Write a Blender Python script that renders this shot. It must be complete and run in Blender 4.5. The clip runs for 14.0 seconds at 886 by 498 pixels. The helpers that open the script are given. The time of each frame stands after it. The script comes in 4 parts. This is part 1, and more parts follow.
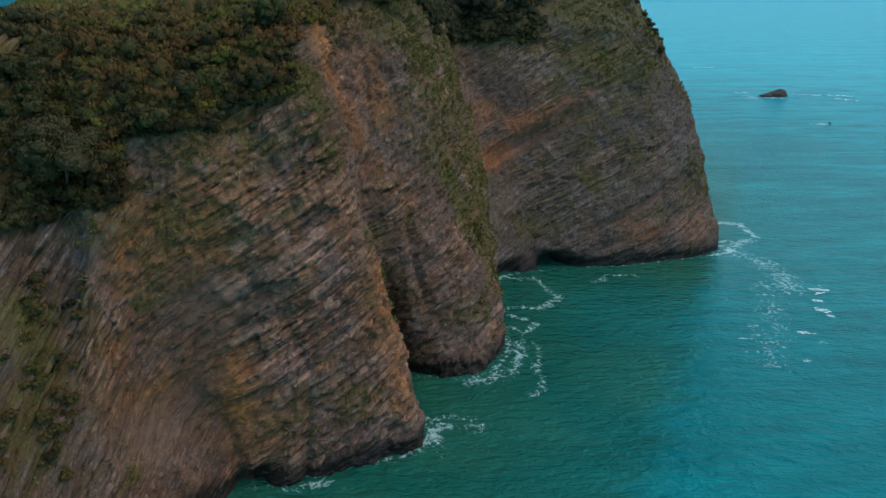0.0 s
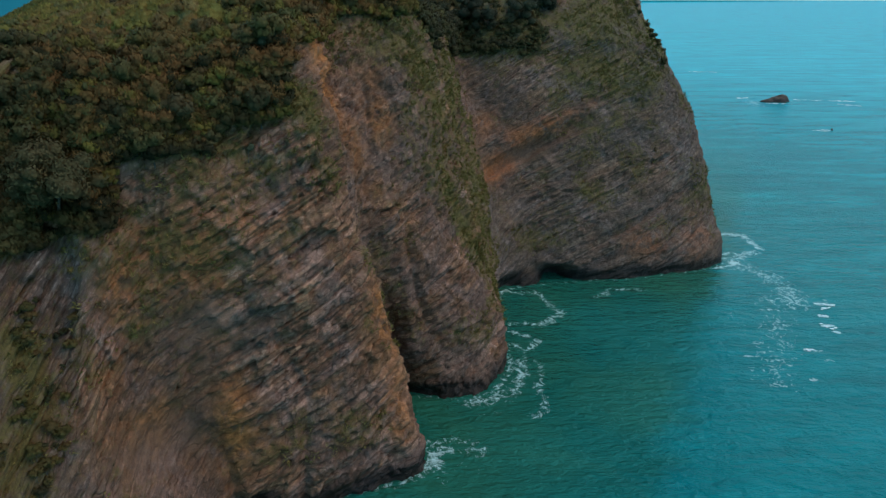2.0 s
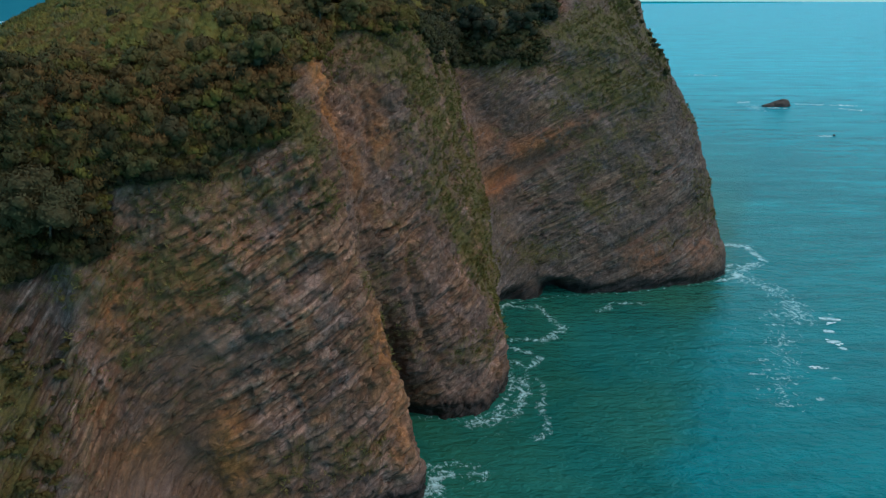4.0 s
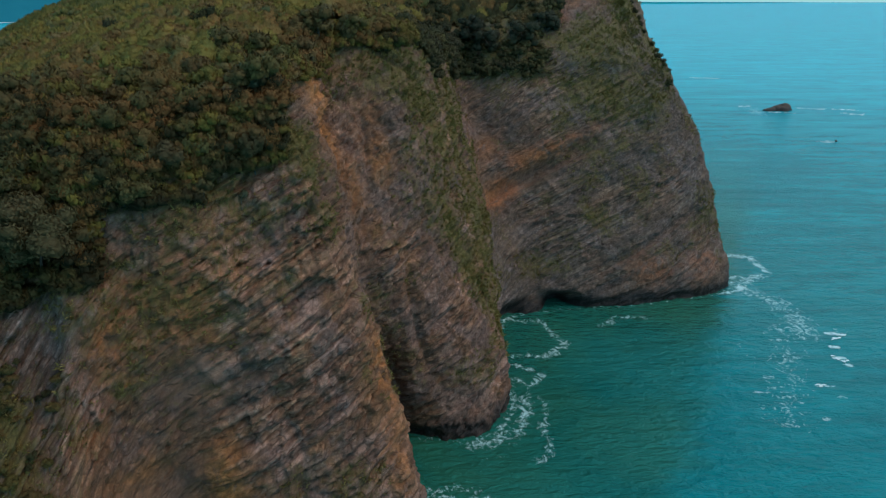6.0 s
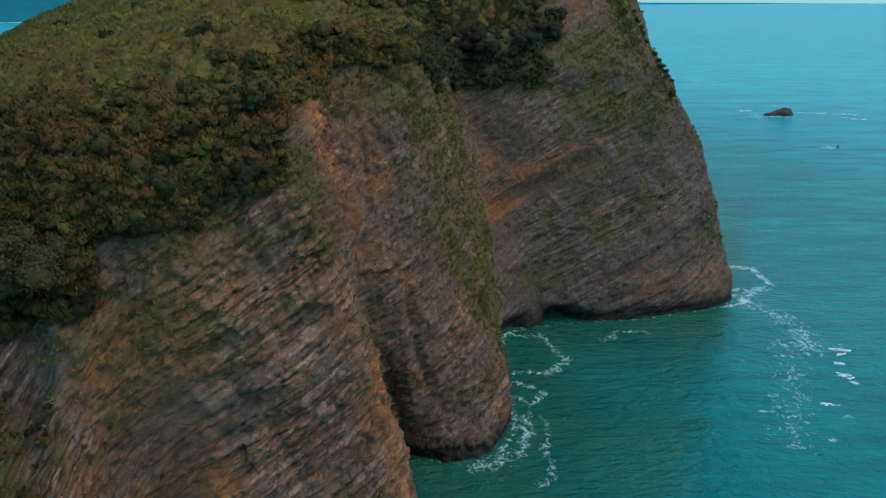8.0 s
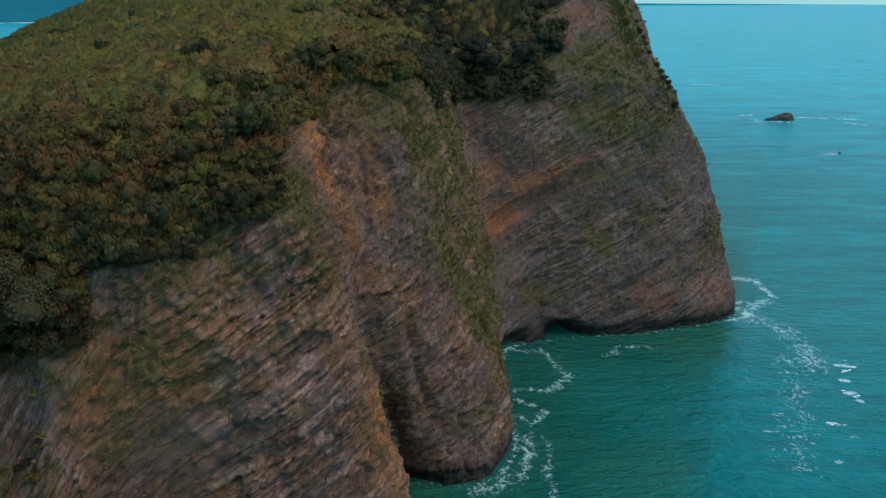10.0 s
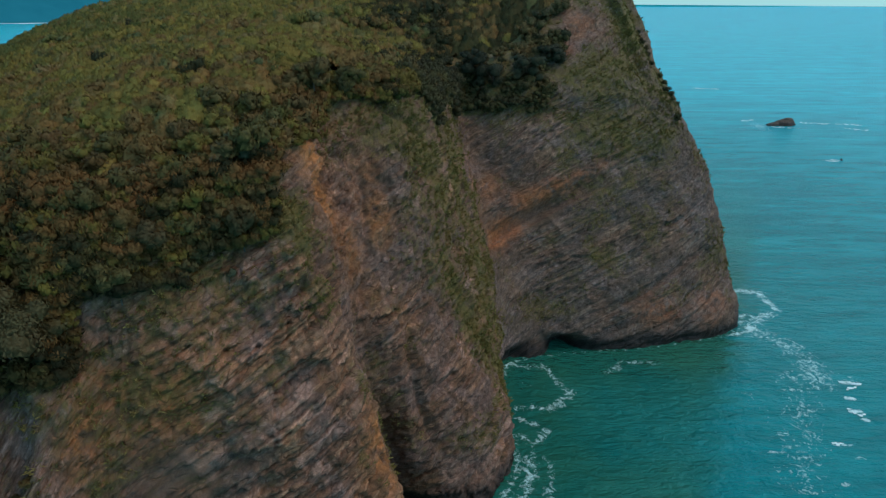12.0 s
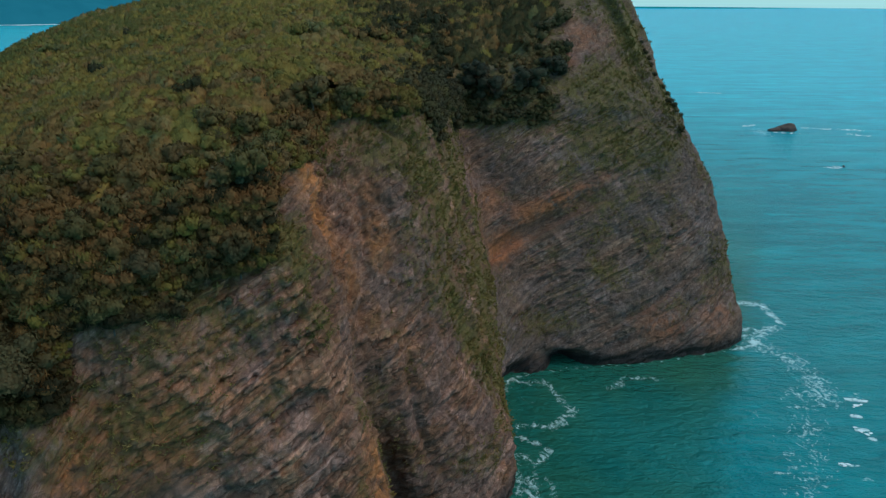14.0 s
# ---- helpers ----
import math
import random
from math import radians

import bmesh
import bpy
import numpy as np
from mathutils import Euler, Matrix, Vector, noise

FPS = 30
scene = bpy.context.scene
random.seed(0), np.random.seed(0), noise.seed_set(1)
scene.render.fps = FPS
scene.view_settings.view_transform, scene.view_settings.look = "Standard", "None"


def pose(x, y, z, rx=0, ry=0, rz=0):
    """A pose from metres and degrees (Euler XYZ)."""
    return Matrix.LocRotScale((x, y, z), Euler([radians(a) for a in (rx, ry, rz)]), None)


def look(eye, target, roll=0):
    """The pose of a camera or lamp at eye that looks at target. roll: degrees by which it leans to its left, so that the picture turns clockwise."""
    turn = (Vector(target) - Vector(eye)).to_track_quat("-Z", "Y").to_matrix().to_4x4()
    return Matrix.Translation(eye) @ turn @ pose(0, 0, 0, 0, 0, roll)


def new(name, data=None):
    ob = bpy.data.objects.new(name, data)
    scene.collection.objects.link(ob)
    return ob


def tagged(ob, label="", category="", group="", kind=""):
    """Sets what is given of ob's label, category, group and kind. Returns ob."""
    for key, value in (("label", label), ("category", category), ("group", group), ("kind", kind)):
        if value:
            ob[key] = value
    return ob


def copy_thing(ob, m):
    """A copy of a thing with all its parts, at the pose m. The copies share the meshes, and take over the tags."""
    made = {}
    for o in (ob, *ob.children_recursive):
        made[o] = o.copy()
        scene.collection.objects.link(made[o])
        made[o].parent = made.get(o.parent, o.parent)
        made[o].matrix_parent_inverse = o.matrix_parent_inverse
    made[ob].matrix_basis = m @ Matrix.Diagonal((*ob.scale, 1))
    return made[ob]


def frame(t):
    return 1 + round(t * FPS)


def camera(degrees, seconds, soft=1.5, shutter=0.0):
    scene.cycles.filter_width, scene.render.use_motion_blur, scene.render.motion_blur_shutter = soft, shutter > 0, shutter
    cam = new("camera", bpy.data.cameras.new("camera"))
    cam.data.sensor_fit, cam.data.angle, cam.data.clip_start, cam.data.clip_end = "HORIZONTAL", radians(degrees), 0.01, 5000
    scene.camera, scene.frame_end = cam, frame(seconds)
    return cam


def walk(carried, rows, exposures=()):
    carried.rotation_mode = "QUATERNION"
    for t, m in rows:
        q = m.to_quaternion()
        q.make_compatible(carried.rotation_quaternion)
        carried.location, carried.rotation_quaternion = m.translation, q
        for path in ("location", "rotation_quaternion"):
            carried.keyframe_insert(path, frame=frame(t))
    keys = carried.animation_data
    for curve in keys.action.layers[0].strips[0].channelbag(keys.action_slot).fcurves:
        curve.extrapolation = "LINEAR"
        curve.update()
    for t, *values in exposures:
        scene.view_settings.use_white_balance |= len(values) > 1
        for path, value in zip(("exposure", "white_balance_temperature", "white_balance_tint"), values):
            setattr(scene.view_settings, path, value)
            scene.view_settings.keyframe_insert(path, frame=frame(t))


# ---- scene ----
cam = camera(70.0, 14.0, soft=1.25)
# seconds, eye in metres, degrees of pitch, roll and yaw
ROWS = [
    (0.0, 0.029, -0.045, 61.538, -21.872, -0.036, 0.019),
    (1.0, -0.014, 1.263, 62.501, -21.768, -0.015, 0.024),
    (2.0, -0.066, 2.587, 63.504, -21.699, 0.006, 0.024),
    (3.0, -0.127, 3.924, 64.540, -21.657, 0.024, 0.019),
    (4.0, -0.196, 5.273, 65.602, -21.634, 0.033, 0.011),
    (5.0, -0.271, 6.630, 66.686, -21.626, 0.032, -0.000),
    (6.0, -0.352, 7.991, 67.784, -21.625, 0.018, -0.013),
    (7.0, -0.437, 9.356, 68.890, -21.627, -0.008, -0.026),
    (8.0, -0.526, 10.720, 70.000, -21.628, -0.046, -0.039),
    (9.0, -0.616, 12.081, 71.106, -21.625, -0.093, -0.051),
    (10.0, -0.708, 13.437, 72.202, -21.614, -0.146, -0.062),
    (11.0, -0.800, 14.784, 73.283, -21.593, -0.200, -0.069),
    (12.0, -0.890, 16.120, 74.343, -21.562, -0.250, -0.072),
    (13.0, -0.978, 17.442, 75.374, -21.519, -0.288, -0.071),
    (14.0, -1.063, 18.747, 76.373, -21.465, -0.306, -0.063),
]
walk(cam, [(t, pose(x, y, z, 90 + pitch, roll, yaw)) for t, x, y, z, pitch, roll, yaw in ROWS])

# ---------------------------------------------------------------- light
SUN_UP, SUN_ROUND = 55.0, 98.0      # degrees over the horizon, degrees clockwise from ahead
world = bpy.data.worlds.new("sky")
scene.world = world
world.use_nodes = True
wn = world.node_tree
wn.nodes.clear()
sky = wn.nodes.new("ShaderNodeTexSky")
sky.sky_type, sky.sun_disc = "NISHITA", False
sky.sun_elevation, sky.sun_rotation = radians(SUN_UP), radians(SUN_ROUND)
sky.air_density, sky.dust_density, sky.ozone_density = 1.0, 0.3, 1.4
tint = wn.nodes.new("ShaderNodeMix")
tint.data_type, tint.blend_type = "RGBA", "MULTIPLY"
tint.inputs["Factor"].default_value = 1.0
tint.inputs[7].default_value = (0.53, 0.98, 1.15, 1)
veil = wn.nodes.new("ShaderNodeMix")          # thin high cloud over the whole sky
veil.data_type = "RGBA"
veil.inputs["Factor"].default_value = 0.5
veil.inputs[7].default_value = (3.35, 7.35, 8.95, 1)
back = wn.nodes.new("ShaderNodeBackground")
back.inputs["Strength"].default_value = 0.112
wout = wn.nodes.new("ShaderNodeOutputWorld")
wn.links.new(sky.outputs[0], tint.inputs[6])
wn.links.new(tint.outputs[2], veil.inputs[6])
wn.links.new(veil.outputs[2], back.inputs["Color"])
wn.links.new(back.outputs[0], wout.inputs["Surface"])
sun = new("sun", bpy.data.lights.new("sun", "SUN"))
sun.data.energy, sun.data.angle, sun.data.color = 1.34, radians(50), (1.0, 0.76, 0.55)
sun_from = Vector((math.sin(radians(SUN_ROUND)) * math.cos(radians(SUN_UP)), math.cos(radians(SUN_ROUND)) * math.cos(radians(SUN_UP)), math.sin(radians(SUN_UP))))
sun.matrix_world = look(sun_from * 900, (0, 0, 0))
scene.view_settings.exposure = 0.0

# ---------------------------------------------------------------- number helpers
rng = np.random.default_rng(7)


def lattice(i, j, k):
    n = (i * 374761393 + j * 668265263 + k * 1274126177) & 0x7FFFFFFF
    n = ((n ^ (n >> 13)) * 1274126177) & 0x7FFFFFFF
    return ((n ^ (n >> 16)) & 0xFFFF) / 65535.0


def soft_noise(x, y, z):
    """Smooth noise from -1 to 1 on arrays."""
    xi, yi, zi = (np.floor(v).astype(np.int64) for v in (x, y, z))
    u, v, w = ((c - i) * (c - i) * (3 - 2 * (c - i)) for c, i in ((x, xi), (y, yi), (z, zi)))
    total = 0
    for a in (0, 1):
        for b in (0, 1):
            for c in (0, 1):
                weight = (u if a else 1 - u) * (v if b else 1 - v) * (w if c else 1 - w)
                total = total + weight * lattice(xi + a, yi + b, zi + c)
    return 2 * total - 1


def fractal(x, y, z, octaves=4, gain=0.5):
    total, amp = 0, 1.0
    for o in range(octaves):
        total = total + amp * soft_noise(x + 17.3 * o, y - 9.1 * o, z + 5.7 * o)
        x, y, z, amp = x * 2.03, y * 2.03, z * 2.03, amp * gain
    return total


def chunks(x, y, z, seed):
    """Broken blocks: for each place the nearest block's offset with a random tilt, and its tone."""
    xi, yi, zi = (np.floor(v).astype(np.int64) for v in (x, y, z))
    best = np.full(x.shape, 1e9)
    offset, tone = np.zeros(x.shape), np.zeros(x.shape)
    for a in (-1, 0, 1):
        for b in (-1, 0, 1):
            for c in (-1, 0, 1):
                i, j, k = xi + a, yi + b, zi + c
                h1, h2, h3 = lattice(i, j, k + seed), lattice(j + 91, k, i + seed), lattice(k + 57, i, j + seed)
                dx, dy, dz = i + h1 - x, j + h2 - y, k + h3 - z
                d = dx * dx + dy * dy + dz * dz
                near = d < best
                best = np.where(near, d, best)
                h4 = lattice(i + 13, j + 29, k + seed)
                offset = np.where(near, 2 * h4 - 1 + (h1 - 0.5) * 1.6 * dx + (h2 - 0.5) * 1.6 * dy + (h3 - 0.5) * 1.6 * dz, offset)
                tone = np.where(near, h4 * 0.5 + h2 * 0.5, tone)
    return offset, tone


def ease(x, a, b):
    u = np.clip((x - a) / (b - a), 0, 1)
    return u * u * (3 - 2 * u)


def spline(points, at):
    """Catmull-Rom through rows of points, at fractional indices."""
    points = np.asarray(points, float)
    n = len(points)
    i = np.clip(np.floor(at).astype(int), 0, n - 2)
    u = (at - i)[:, None]
    p0, p1, p2, p3 = (points[np.clip(i + d, 0, n - 1)] for d in (-1, 0, 1, 2))
    return 0.5 * (2 * p1 + (p2 - p0) * u + (2 * p0 - 5 * p1 + 4 * p2 - p3) * u ** 2 + (3 * p1 - p0 - 3 * p2 + p3) * u ** 3)


def mesh_from(name, verts, faces, material, attributes=(), smooth=False, normals=None):
    """A mesh from arrays of vertices and of faces that all have the same number of corners."""
    me = bpy.data.meshes.new(name)
    verts, faces = np.asarray(verts, np.float32), np.asarray(faces, np.int32)
    count, size = faces.shape
    me.vertices.add(len(verts))
    me.vertices.foreach_set("co", verts.ravel())
    me.loops.add(count * size)
    me.loops.foreach_set("vertex_index", faces.ravel())
    me.polygons.add(count)
    me.polygons.foreach_set("loop_start", np.arange(0, count * size, size, dtype=np.int32))
    me.update(calc_edges=True)
    if smooth:
        me.polygons.foreach_set("use_smooth", np.ones(count, bool))
    for label, values in attributes:
        values = np.asarray(values, np.float32)
        kind = "FLOAT" if values.ndim == 1 else "FLOAT_VECTOR"
        layer = me.attributes.new(label, kind, "POINT")
        layer.data.foreach_set("value" if values.ndim == 1 else "vector", values.ravel())
    if normals is not None:
        me.polygons.foreach_set("use_smooth", np.ones(count, bool))
        me.normals_split_custom_set_from_vertices(np.asarray(normals, np.float32))
    if material:
        me.materials.append(material)
    return me


def grid_faces(rows, cols):
    a = np.arange(rows * cols).reshape(rows, cols)
    return np.stack([a[:-1, :-1], a[:-1, 1:], a[1:, 1:], a[1:, :-1]], -1).reshape(-1, 4)


# ---------------------------------------------------------------- materials
class Nodes:
    def __init__(self, name):
        self.material = bpy.data.materials.new(name)
        self.material.use_nodes = True
        self.tree = self.material.node_tree
        self.tree.nodes.clear()
        self.out = self.add("ShaderNodeOutputMaterial")
        self.shader = self.add("ShaderNodeBsdfPrincipled")
        self.link(self.shader.outputs[0], self.out.inputs["Surface"])

    def add(self, kind, **values):
        node = self.tree.nodes.new(kind)
        for key, value in values.items():
            node.inputs[key].default_value = value
        return node

    def link(self, a, b):
        self.tree.links.new(a, b)

    def put(self, socket, value):
        if hasattr(value, "links"):
            self.link(value, socket)
        else:
            socket.default_value = value

    def attribute(self, name, output="Fac"):
        node = self.add("ShaderNodeAttribute")
        node.attribute_name = name
        return node.outputs[output]

    def place(self):
        return self.add("ShaderNodeNewGeometry").outputs["Position"]

    def scaled(self, vector, x, y, z):
        node = self.add("ShaderNodeVectorMath")
        node.operation = "MULTIPLY"
        self.link(vector, node.inputs[0])
        node.inputs[1].default_value = (x, y, z)
        return node.outputs[0]

    def noise(self, vector, scale, detail=4.0, rough=0.55, distortion=0.0):
        node = self.add("ShaderNodeTexNoise", Scale=scale, Detail=detail, Roughness=rough, Distortion=distortion)
        self.link(vector, node.inputs["Vector"])
        return node.outputs["Fac"]

    def steps(self, value, *stops):
        node = self.add("ShaderNodeValToRGB")
        ramp = node.color_ramp
        while len(ramp.elements) < len(stops):
            ramp.elements.new(0.5)
        for element, (place, colour) in zip(ramp.elements, stops):
            element.position = place
            element.color = (*colour, 1) if isinstance(colour, tuple) else (colour, colour, colour, 1)
        self.link(value, node.inputs[0])
        return node.outputs[0]

    def mix(self, factor, a, b, blend="MIX"):
        node = self.add("ShaderNodeMix")
        node.data_type, node.blend_type = "RGBA", blend
        for socket, value in ((node.inputs[0], factor), (node.inputs[6], a), (node.inputs[7], b)):
            self.put(socket, (*value, 1) if isinstance(value, tuple) else value)
        return node.outputs[2]

    def math(self, kind, a, b=0.0, clamp=False):
        node = self.add("ShaderNodeMath")
        node.operation, node.use_clamp = kind, clamp
        self.put(node.inputs[0], a)
        self.put(node.inputs[1], b)
        return node.outputs[0]

    def bump(self, height, strength, distance, normal=None):
        node = self.add("ShaderNodeBump", Distance=distance)
        self.put(node.inputs["Strength"], strength)
        self.link(height, node.inputs["Height"])
        if normal is not None:
            self.link(normal, node.inputs["Normal"])
        return node.outputs[0]

    def done(self, colour=None, rough=None, normal=None, **values):
        if colour is not None:
            self.put(self.shader.inputs["Base Color"], colour if hasattr(colour, "links") else (*colour, 1))
        if rough is not None:
            self.put(self.shader.inputs["Roughness"], rough)
        if normal is not None:
            self.link(normal, self.shader.inputs["Normal"])
        for key, value in values.items():
            self.put(self.shader.inputs[key.replace("_", " ")], value)
        return self.material


def rock_material():
    n = Nodes("bedded_rock")
    bed = n.attribute("bed", "Vector")
    here = n.place()
    grey = n.attribute("grey")
    bare = n.math("SUBTRACT", 1.0, n.attribute("scar"))
    bed_tone, piece_tone = n.attribute("bed_tone"), n.attribute("piece_tone")
    # each bed has its own stone; packets of beds and stained patches shift it
    colour = n.steps(bed_tone, (0.0, (0.145, 0.086, 0.064)), (0.25, (0.225, 0.124, 0.078)), (0.5, (0.180, 0.107, 0.080)), (0.75, (0.262, 0.150, 0.096)), (1.0, (0.212, 0.138, 0.112)))
    packet = n.noise(n.scaled(bed, 0.035, 0.36, 0.035), 1.0, 4, 0.6, 0.4)
    colour = n.mix(n.steps(packet, (0.36, 0.65), (0.48, 0.0)), colour, (0.128, 0.086, 0.072))
    colour = n.mix(n.steps(packet, (0.52, 0.0), (0.66, 0.65)), colour, (0.250, 0.140, 0.076))
    colour = n.mix(n.math("MULTIPLY", grey, 0.75), colour, n.mix(0.35, (0.112, 0.094, 0.086), colour))
    patch = n.noise(here, 0.11, 6, 0.62, 0.8)
    warm = n.math("MULTIPLY", n.steps(patch, (0.47, 0.0), (0.60, 0.65)), n.math("SUBTRACT", 1.0, n.math("MULTIPLY", grey, 0.75)))
    colour = n.mix(warm, colour, (0.240, 0.128, 0.068))
    pallor = n.math("ADD", n.noise(here, 0.17, 5, 0.62, 0.8), n.math("MULTIPLY", n.attribute("ash"), 0.22))
    ashen = n.steps(pallor, (0.51, 0.0), (0.62, 0.80))
    colour = n.mix(ashen, colour, n.mix(0.3, (0.255, 0.178, 0.160), colour))
    soot = n.steps(n.noise(n.scaled(bed, 0.10, 0.22, 0.12), 1.0, 5, 0.6, 0.6), (0.34, 0.40), (0.46, 0.0))
    colour = n.mix(soot, colour, (0.092, 0.060, 0.046))
    # streaks along the beds, broken blocks, grit
    lamina = n.noise(n.scaled(bed, 0.10, 2.8, 0.12), 1.0, 6, 0.74, 0.15)
    massive = n.steps(n.noise(here, 0.14, 4, 0.6), (0.42, 0.0), (0.60, 1.0))
    shown = n.math("SUBTRACT", 0.40, n.math("MULTIPLY", massive, 0.30))
    colour = n.mix(shown, colour, n.steps(lamina, (0.30, 0.48), (0.46, 0.90), (0.56, 1.12), (0.70, 1.60)), "MULTIPLY")
    colour = n.mix(n.math("SUBTRACT", 0.72, n.math("MULTIPLY", grey, 0.30)), colour, n.steps(piece_tone, (0.0, 0.40), (0.40, 0.85), (0.62, 1.12), (1.0, 2.3)), "MULTIPLY")
    speck = n.noise(here, 1.4, 7, 0.72)
    fine = n.noise(here, 5.0, 5, 0.7)
    grit = n.steps(speck, (0.32, 0.40), (0.5, 0.94), (0.68, 1.65))
    colour = n.mix(0.42, colour, grit, "MULTIPLY")
    colour = n.mix(0.40, colour, n.steps(fine, (0.32, 0.40), (0.68, 1.65)), "MULTIPLY")
    stones = []
    for x, y, z in ((0.34, 2.3, 0.45), (1.6, 3.2, 1.8)):
        chips = n.add("ShaderNodeTexVoronoi", Scale=1.0)
        n.link(n.scaled(bed, x, y, z), chips.inputs["Vector"])
        chip = n.add("ShaderNodeSeparateColor")
        n.link(chips.outputs["Color"], chip.inputs[0])
        stones.append(chip)
    for chip, amount in zip(stones, (0.20, 0.42)):
        colour = n.mix(n.math("MULTIPLY", bare, amount), colour, n.steps(chip.outputs[0], (0.0, 0.50), (0.5, 0.92), (0.85, 1.2), (1.0, 2.0)), "MULTIPLY")
    # open joints between and across the beds
    joints = n.add("ShaderNodeTexVoronoi", Scale=1.0, Randomness=0.9)
    joints.feature = "DISTANCE_TO_EDGE"
    n.link(n.scaled(bed, 0.40, 1.5, 0.5), joints.inputs["Vector"])
    crack = n.math("MULTIPLY", n.steps(joints.outputs["Distance"], (0.0, 1.0), (0.05, 0.50), (0.10, 0.0)), n.steps(n.noise(here, 0.7, 3, 0.6), (0.42, 0.0), (0.56, 1.0)))
    colour = n.mix(n.math("MULTIPLY", crack, n.math("MULTIPLY", bare, 0.50)), colour, n.mix(1.0, colour, (0.34, 0.25, 0.22), "MULTIPLY"))
    # bare earth where the beds have slid away
    earth = n.math("MULTIPLY", n.attribute("scar"), n.steps(n.noise(here, 0.5, 5, 0.6), (0.35, 0.35), (0.6, 1.0)))
    smear = n.steps(n.noise(n.scaled(bed, 0.12, 0.5, 0.2), 1.0, 5, 0.6, 0.5), (0.35, (0.125, 0.090, 0.078)), (0.52, (0.235, 0.140, 0.092)), (0.66, (0.290, 0.165, 0.096)))
    colour = n.mix(earth, colour, n.mix(0.35, smear, grit, "MULTIPLY"))
    rusty = n.noise(here, 0.42, 6, 0.68, 0.5)
    rust = n.math("MULTIPLY", n.attribute("rust"), n.steps(rusty, (0.36, 0.08), (0.52, 1.0)))
    colour = n.mix(rust, colour, n.mix(0.75, n.mix(grey, (0.450, 0.198, 0.070), (0.390, 0.140, 0.066)), n.mix(0.5, grit, n.steps(piece_tone, (0.0, 0.5), (0.5, 1.0), (1.0, 1.7)), "MULTIPLY"), "MULTIPLY"))
    colour = n.mix(1.0, colour, n.mix(grey, (0.94, 0.82, 0.79), (0.88, 0.88, 0.91)), "MULTIPLY")
    # moss and grass in soft mats
    tuft = n.noise(here, 1.1, 6, 0.7)
    mat = n.noise(here, 0.30, 4, 0.6, 0.5)
    green = n.math("ADD", n.attribute("grass"), n.math("ADD", n.math("MULTIPLY", n.math("SUBTRACT", tuft, 0.5), 1.1), n.math("MULTIPLY", n.math("SUBTRACT", mat, 0.5), 1.0)))
    green = n.steps(green, (0.34, 0.0), (0.76, 0.86))
    blade = n.steps(n.noise(n.scaled(here, 2.2, 2.2, 0.9), 1.6, 4, 0.7), (0.3, (0.060, 0.048, 0.014)), (0.5, (0.130, 0.100, 0.028)), (0.72, (0.205, 0.152, 0.047)))
    colour = n.mix(green, colour, blade)
    wet = n.attribute("wet")
    colour = n.mix(wet, colour, n.mix(1.0, colour, (0.17, 0.19, 0.22), "MULTIPLY"))
    height = n.math("ADD", n.math("ADD", n.math("MULTIPLY", stones[0].outputs[1], 0.8), n.math("MULTIPLY", stones[1].outputs[1], 0.4)), n.math("ADD", n.math("MULTIPLY", speck, 0.8), n.math("ADD", n.math("MULTIPLY", fine, 0.4), n.math("MULTIPLY", crack, -0.8))))
    normal = n.bump(height, 0.6, 0.35)
    rough = n.math("SUBTRACT", 0.92, n.math("MULTIPLY", wet, 0.45))
    return n.done(colour, rough, normal, Specular_IOR_Level=0.3)


def soil_material():
    n = Nodes("hill_soil")
    here = n.place()
    a = n.noise(here, 0.5, 6, 0.65)
    colour = n.steps(a, (0.3, (0.050, 0.050, 0.018)), (0.55, (0.085, 0.074, 0.026)), (0.75, (0.12, 0.09, 0.04)))
    return n.done(colour, 0.95, n.bump(n.noise(here, 3, 6, 0.7), 0.8, 0.3))


def leaf_material(name, low, mid, high, from_object):
    n = Nodes(name)
    here = n.place()
    if from_object:
        pick = n.add("ShaderNodeObjectInfo").outputs["Random"]
    else:
        pick = n.attribute("shade")
    tone = n.steps(pick, (0.0, low), (0.5, mid), (1.0, high))
    leaf = n.attribute("leaf")
    tone = n.mix(0.9, tone, n.steps(leaf, (0.0, 0.88), (0.5, 1.0), (1.0, 1.12)), "MULTIPLY")
    tone = n.mix(0.5, tone, n.steps(n.noise(here, 0.16, 3), (0.3, (0.8, 1.0, 0.7)), (0.7, (1.25, 1.0, 0.9))), "MULTIPLY")
    tone = n.mix(0.7, tone, n.steps(n.noise(here, 3.2, 4, 0.7), (0.34, 0.84), (0.66, 1.18)), "MULTIPLY")
    return n.done(tone, 0.72, n.bump(n.noise(here, 5.0, 5, 0.7), 0.5, 0.20), Specular_IOR_Level=0.25)


def heath_material():
    n = Nodes("hill_heath")
    here = n.place()
    tone = n.mix(0.9, n.attribute("tint", "Color"), n.steps(n.attribute("leaf"), (0.0, 0.90), (0.5, 1.0), (1.0, 1.12)), "MULTIPLY")
    tone = n.mix(0.5, tone, n.steps(n.noise(n.scaled(here, 1, 1, 0.4), 1.3, 5, 0.7), (0.34, 0.68), (0.66, 1.36)), "MULTIPLY")
    tone = n.mix(0.6, tone, n.steps(n.noise(here, 0.12, 3), (0.3, (0.85, 1.0, 0.8)), (0.7, (1.2, 1.0, 0.95))), "MULTIPLY")
    return n.done(tone, 0.8, n.bump(n.noise(here, 3.5, 5, 0.7), 0.5, 0.25), Specular_IOR_Level=0.15)


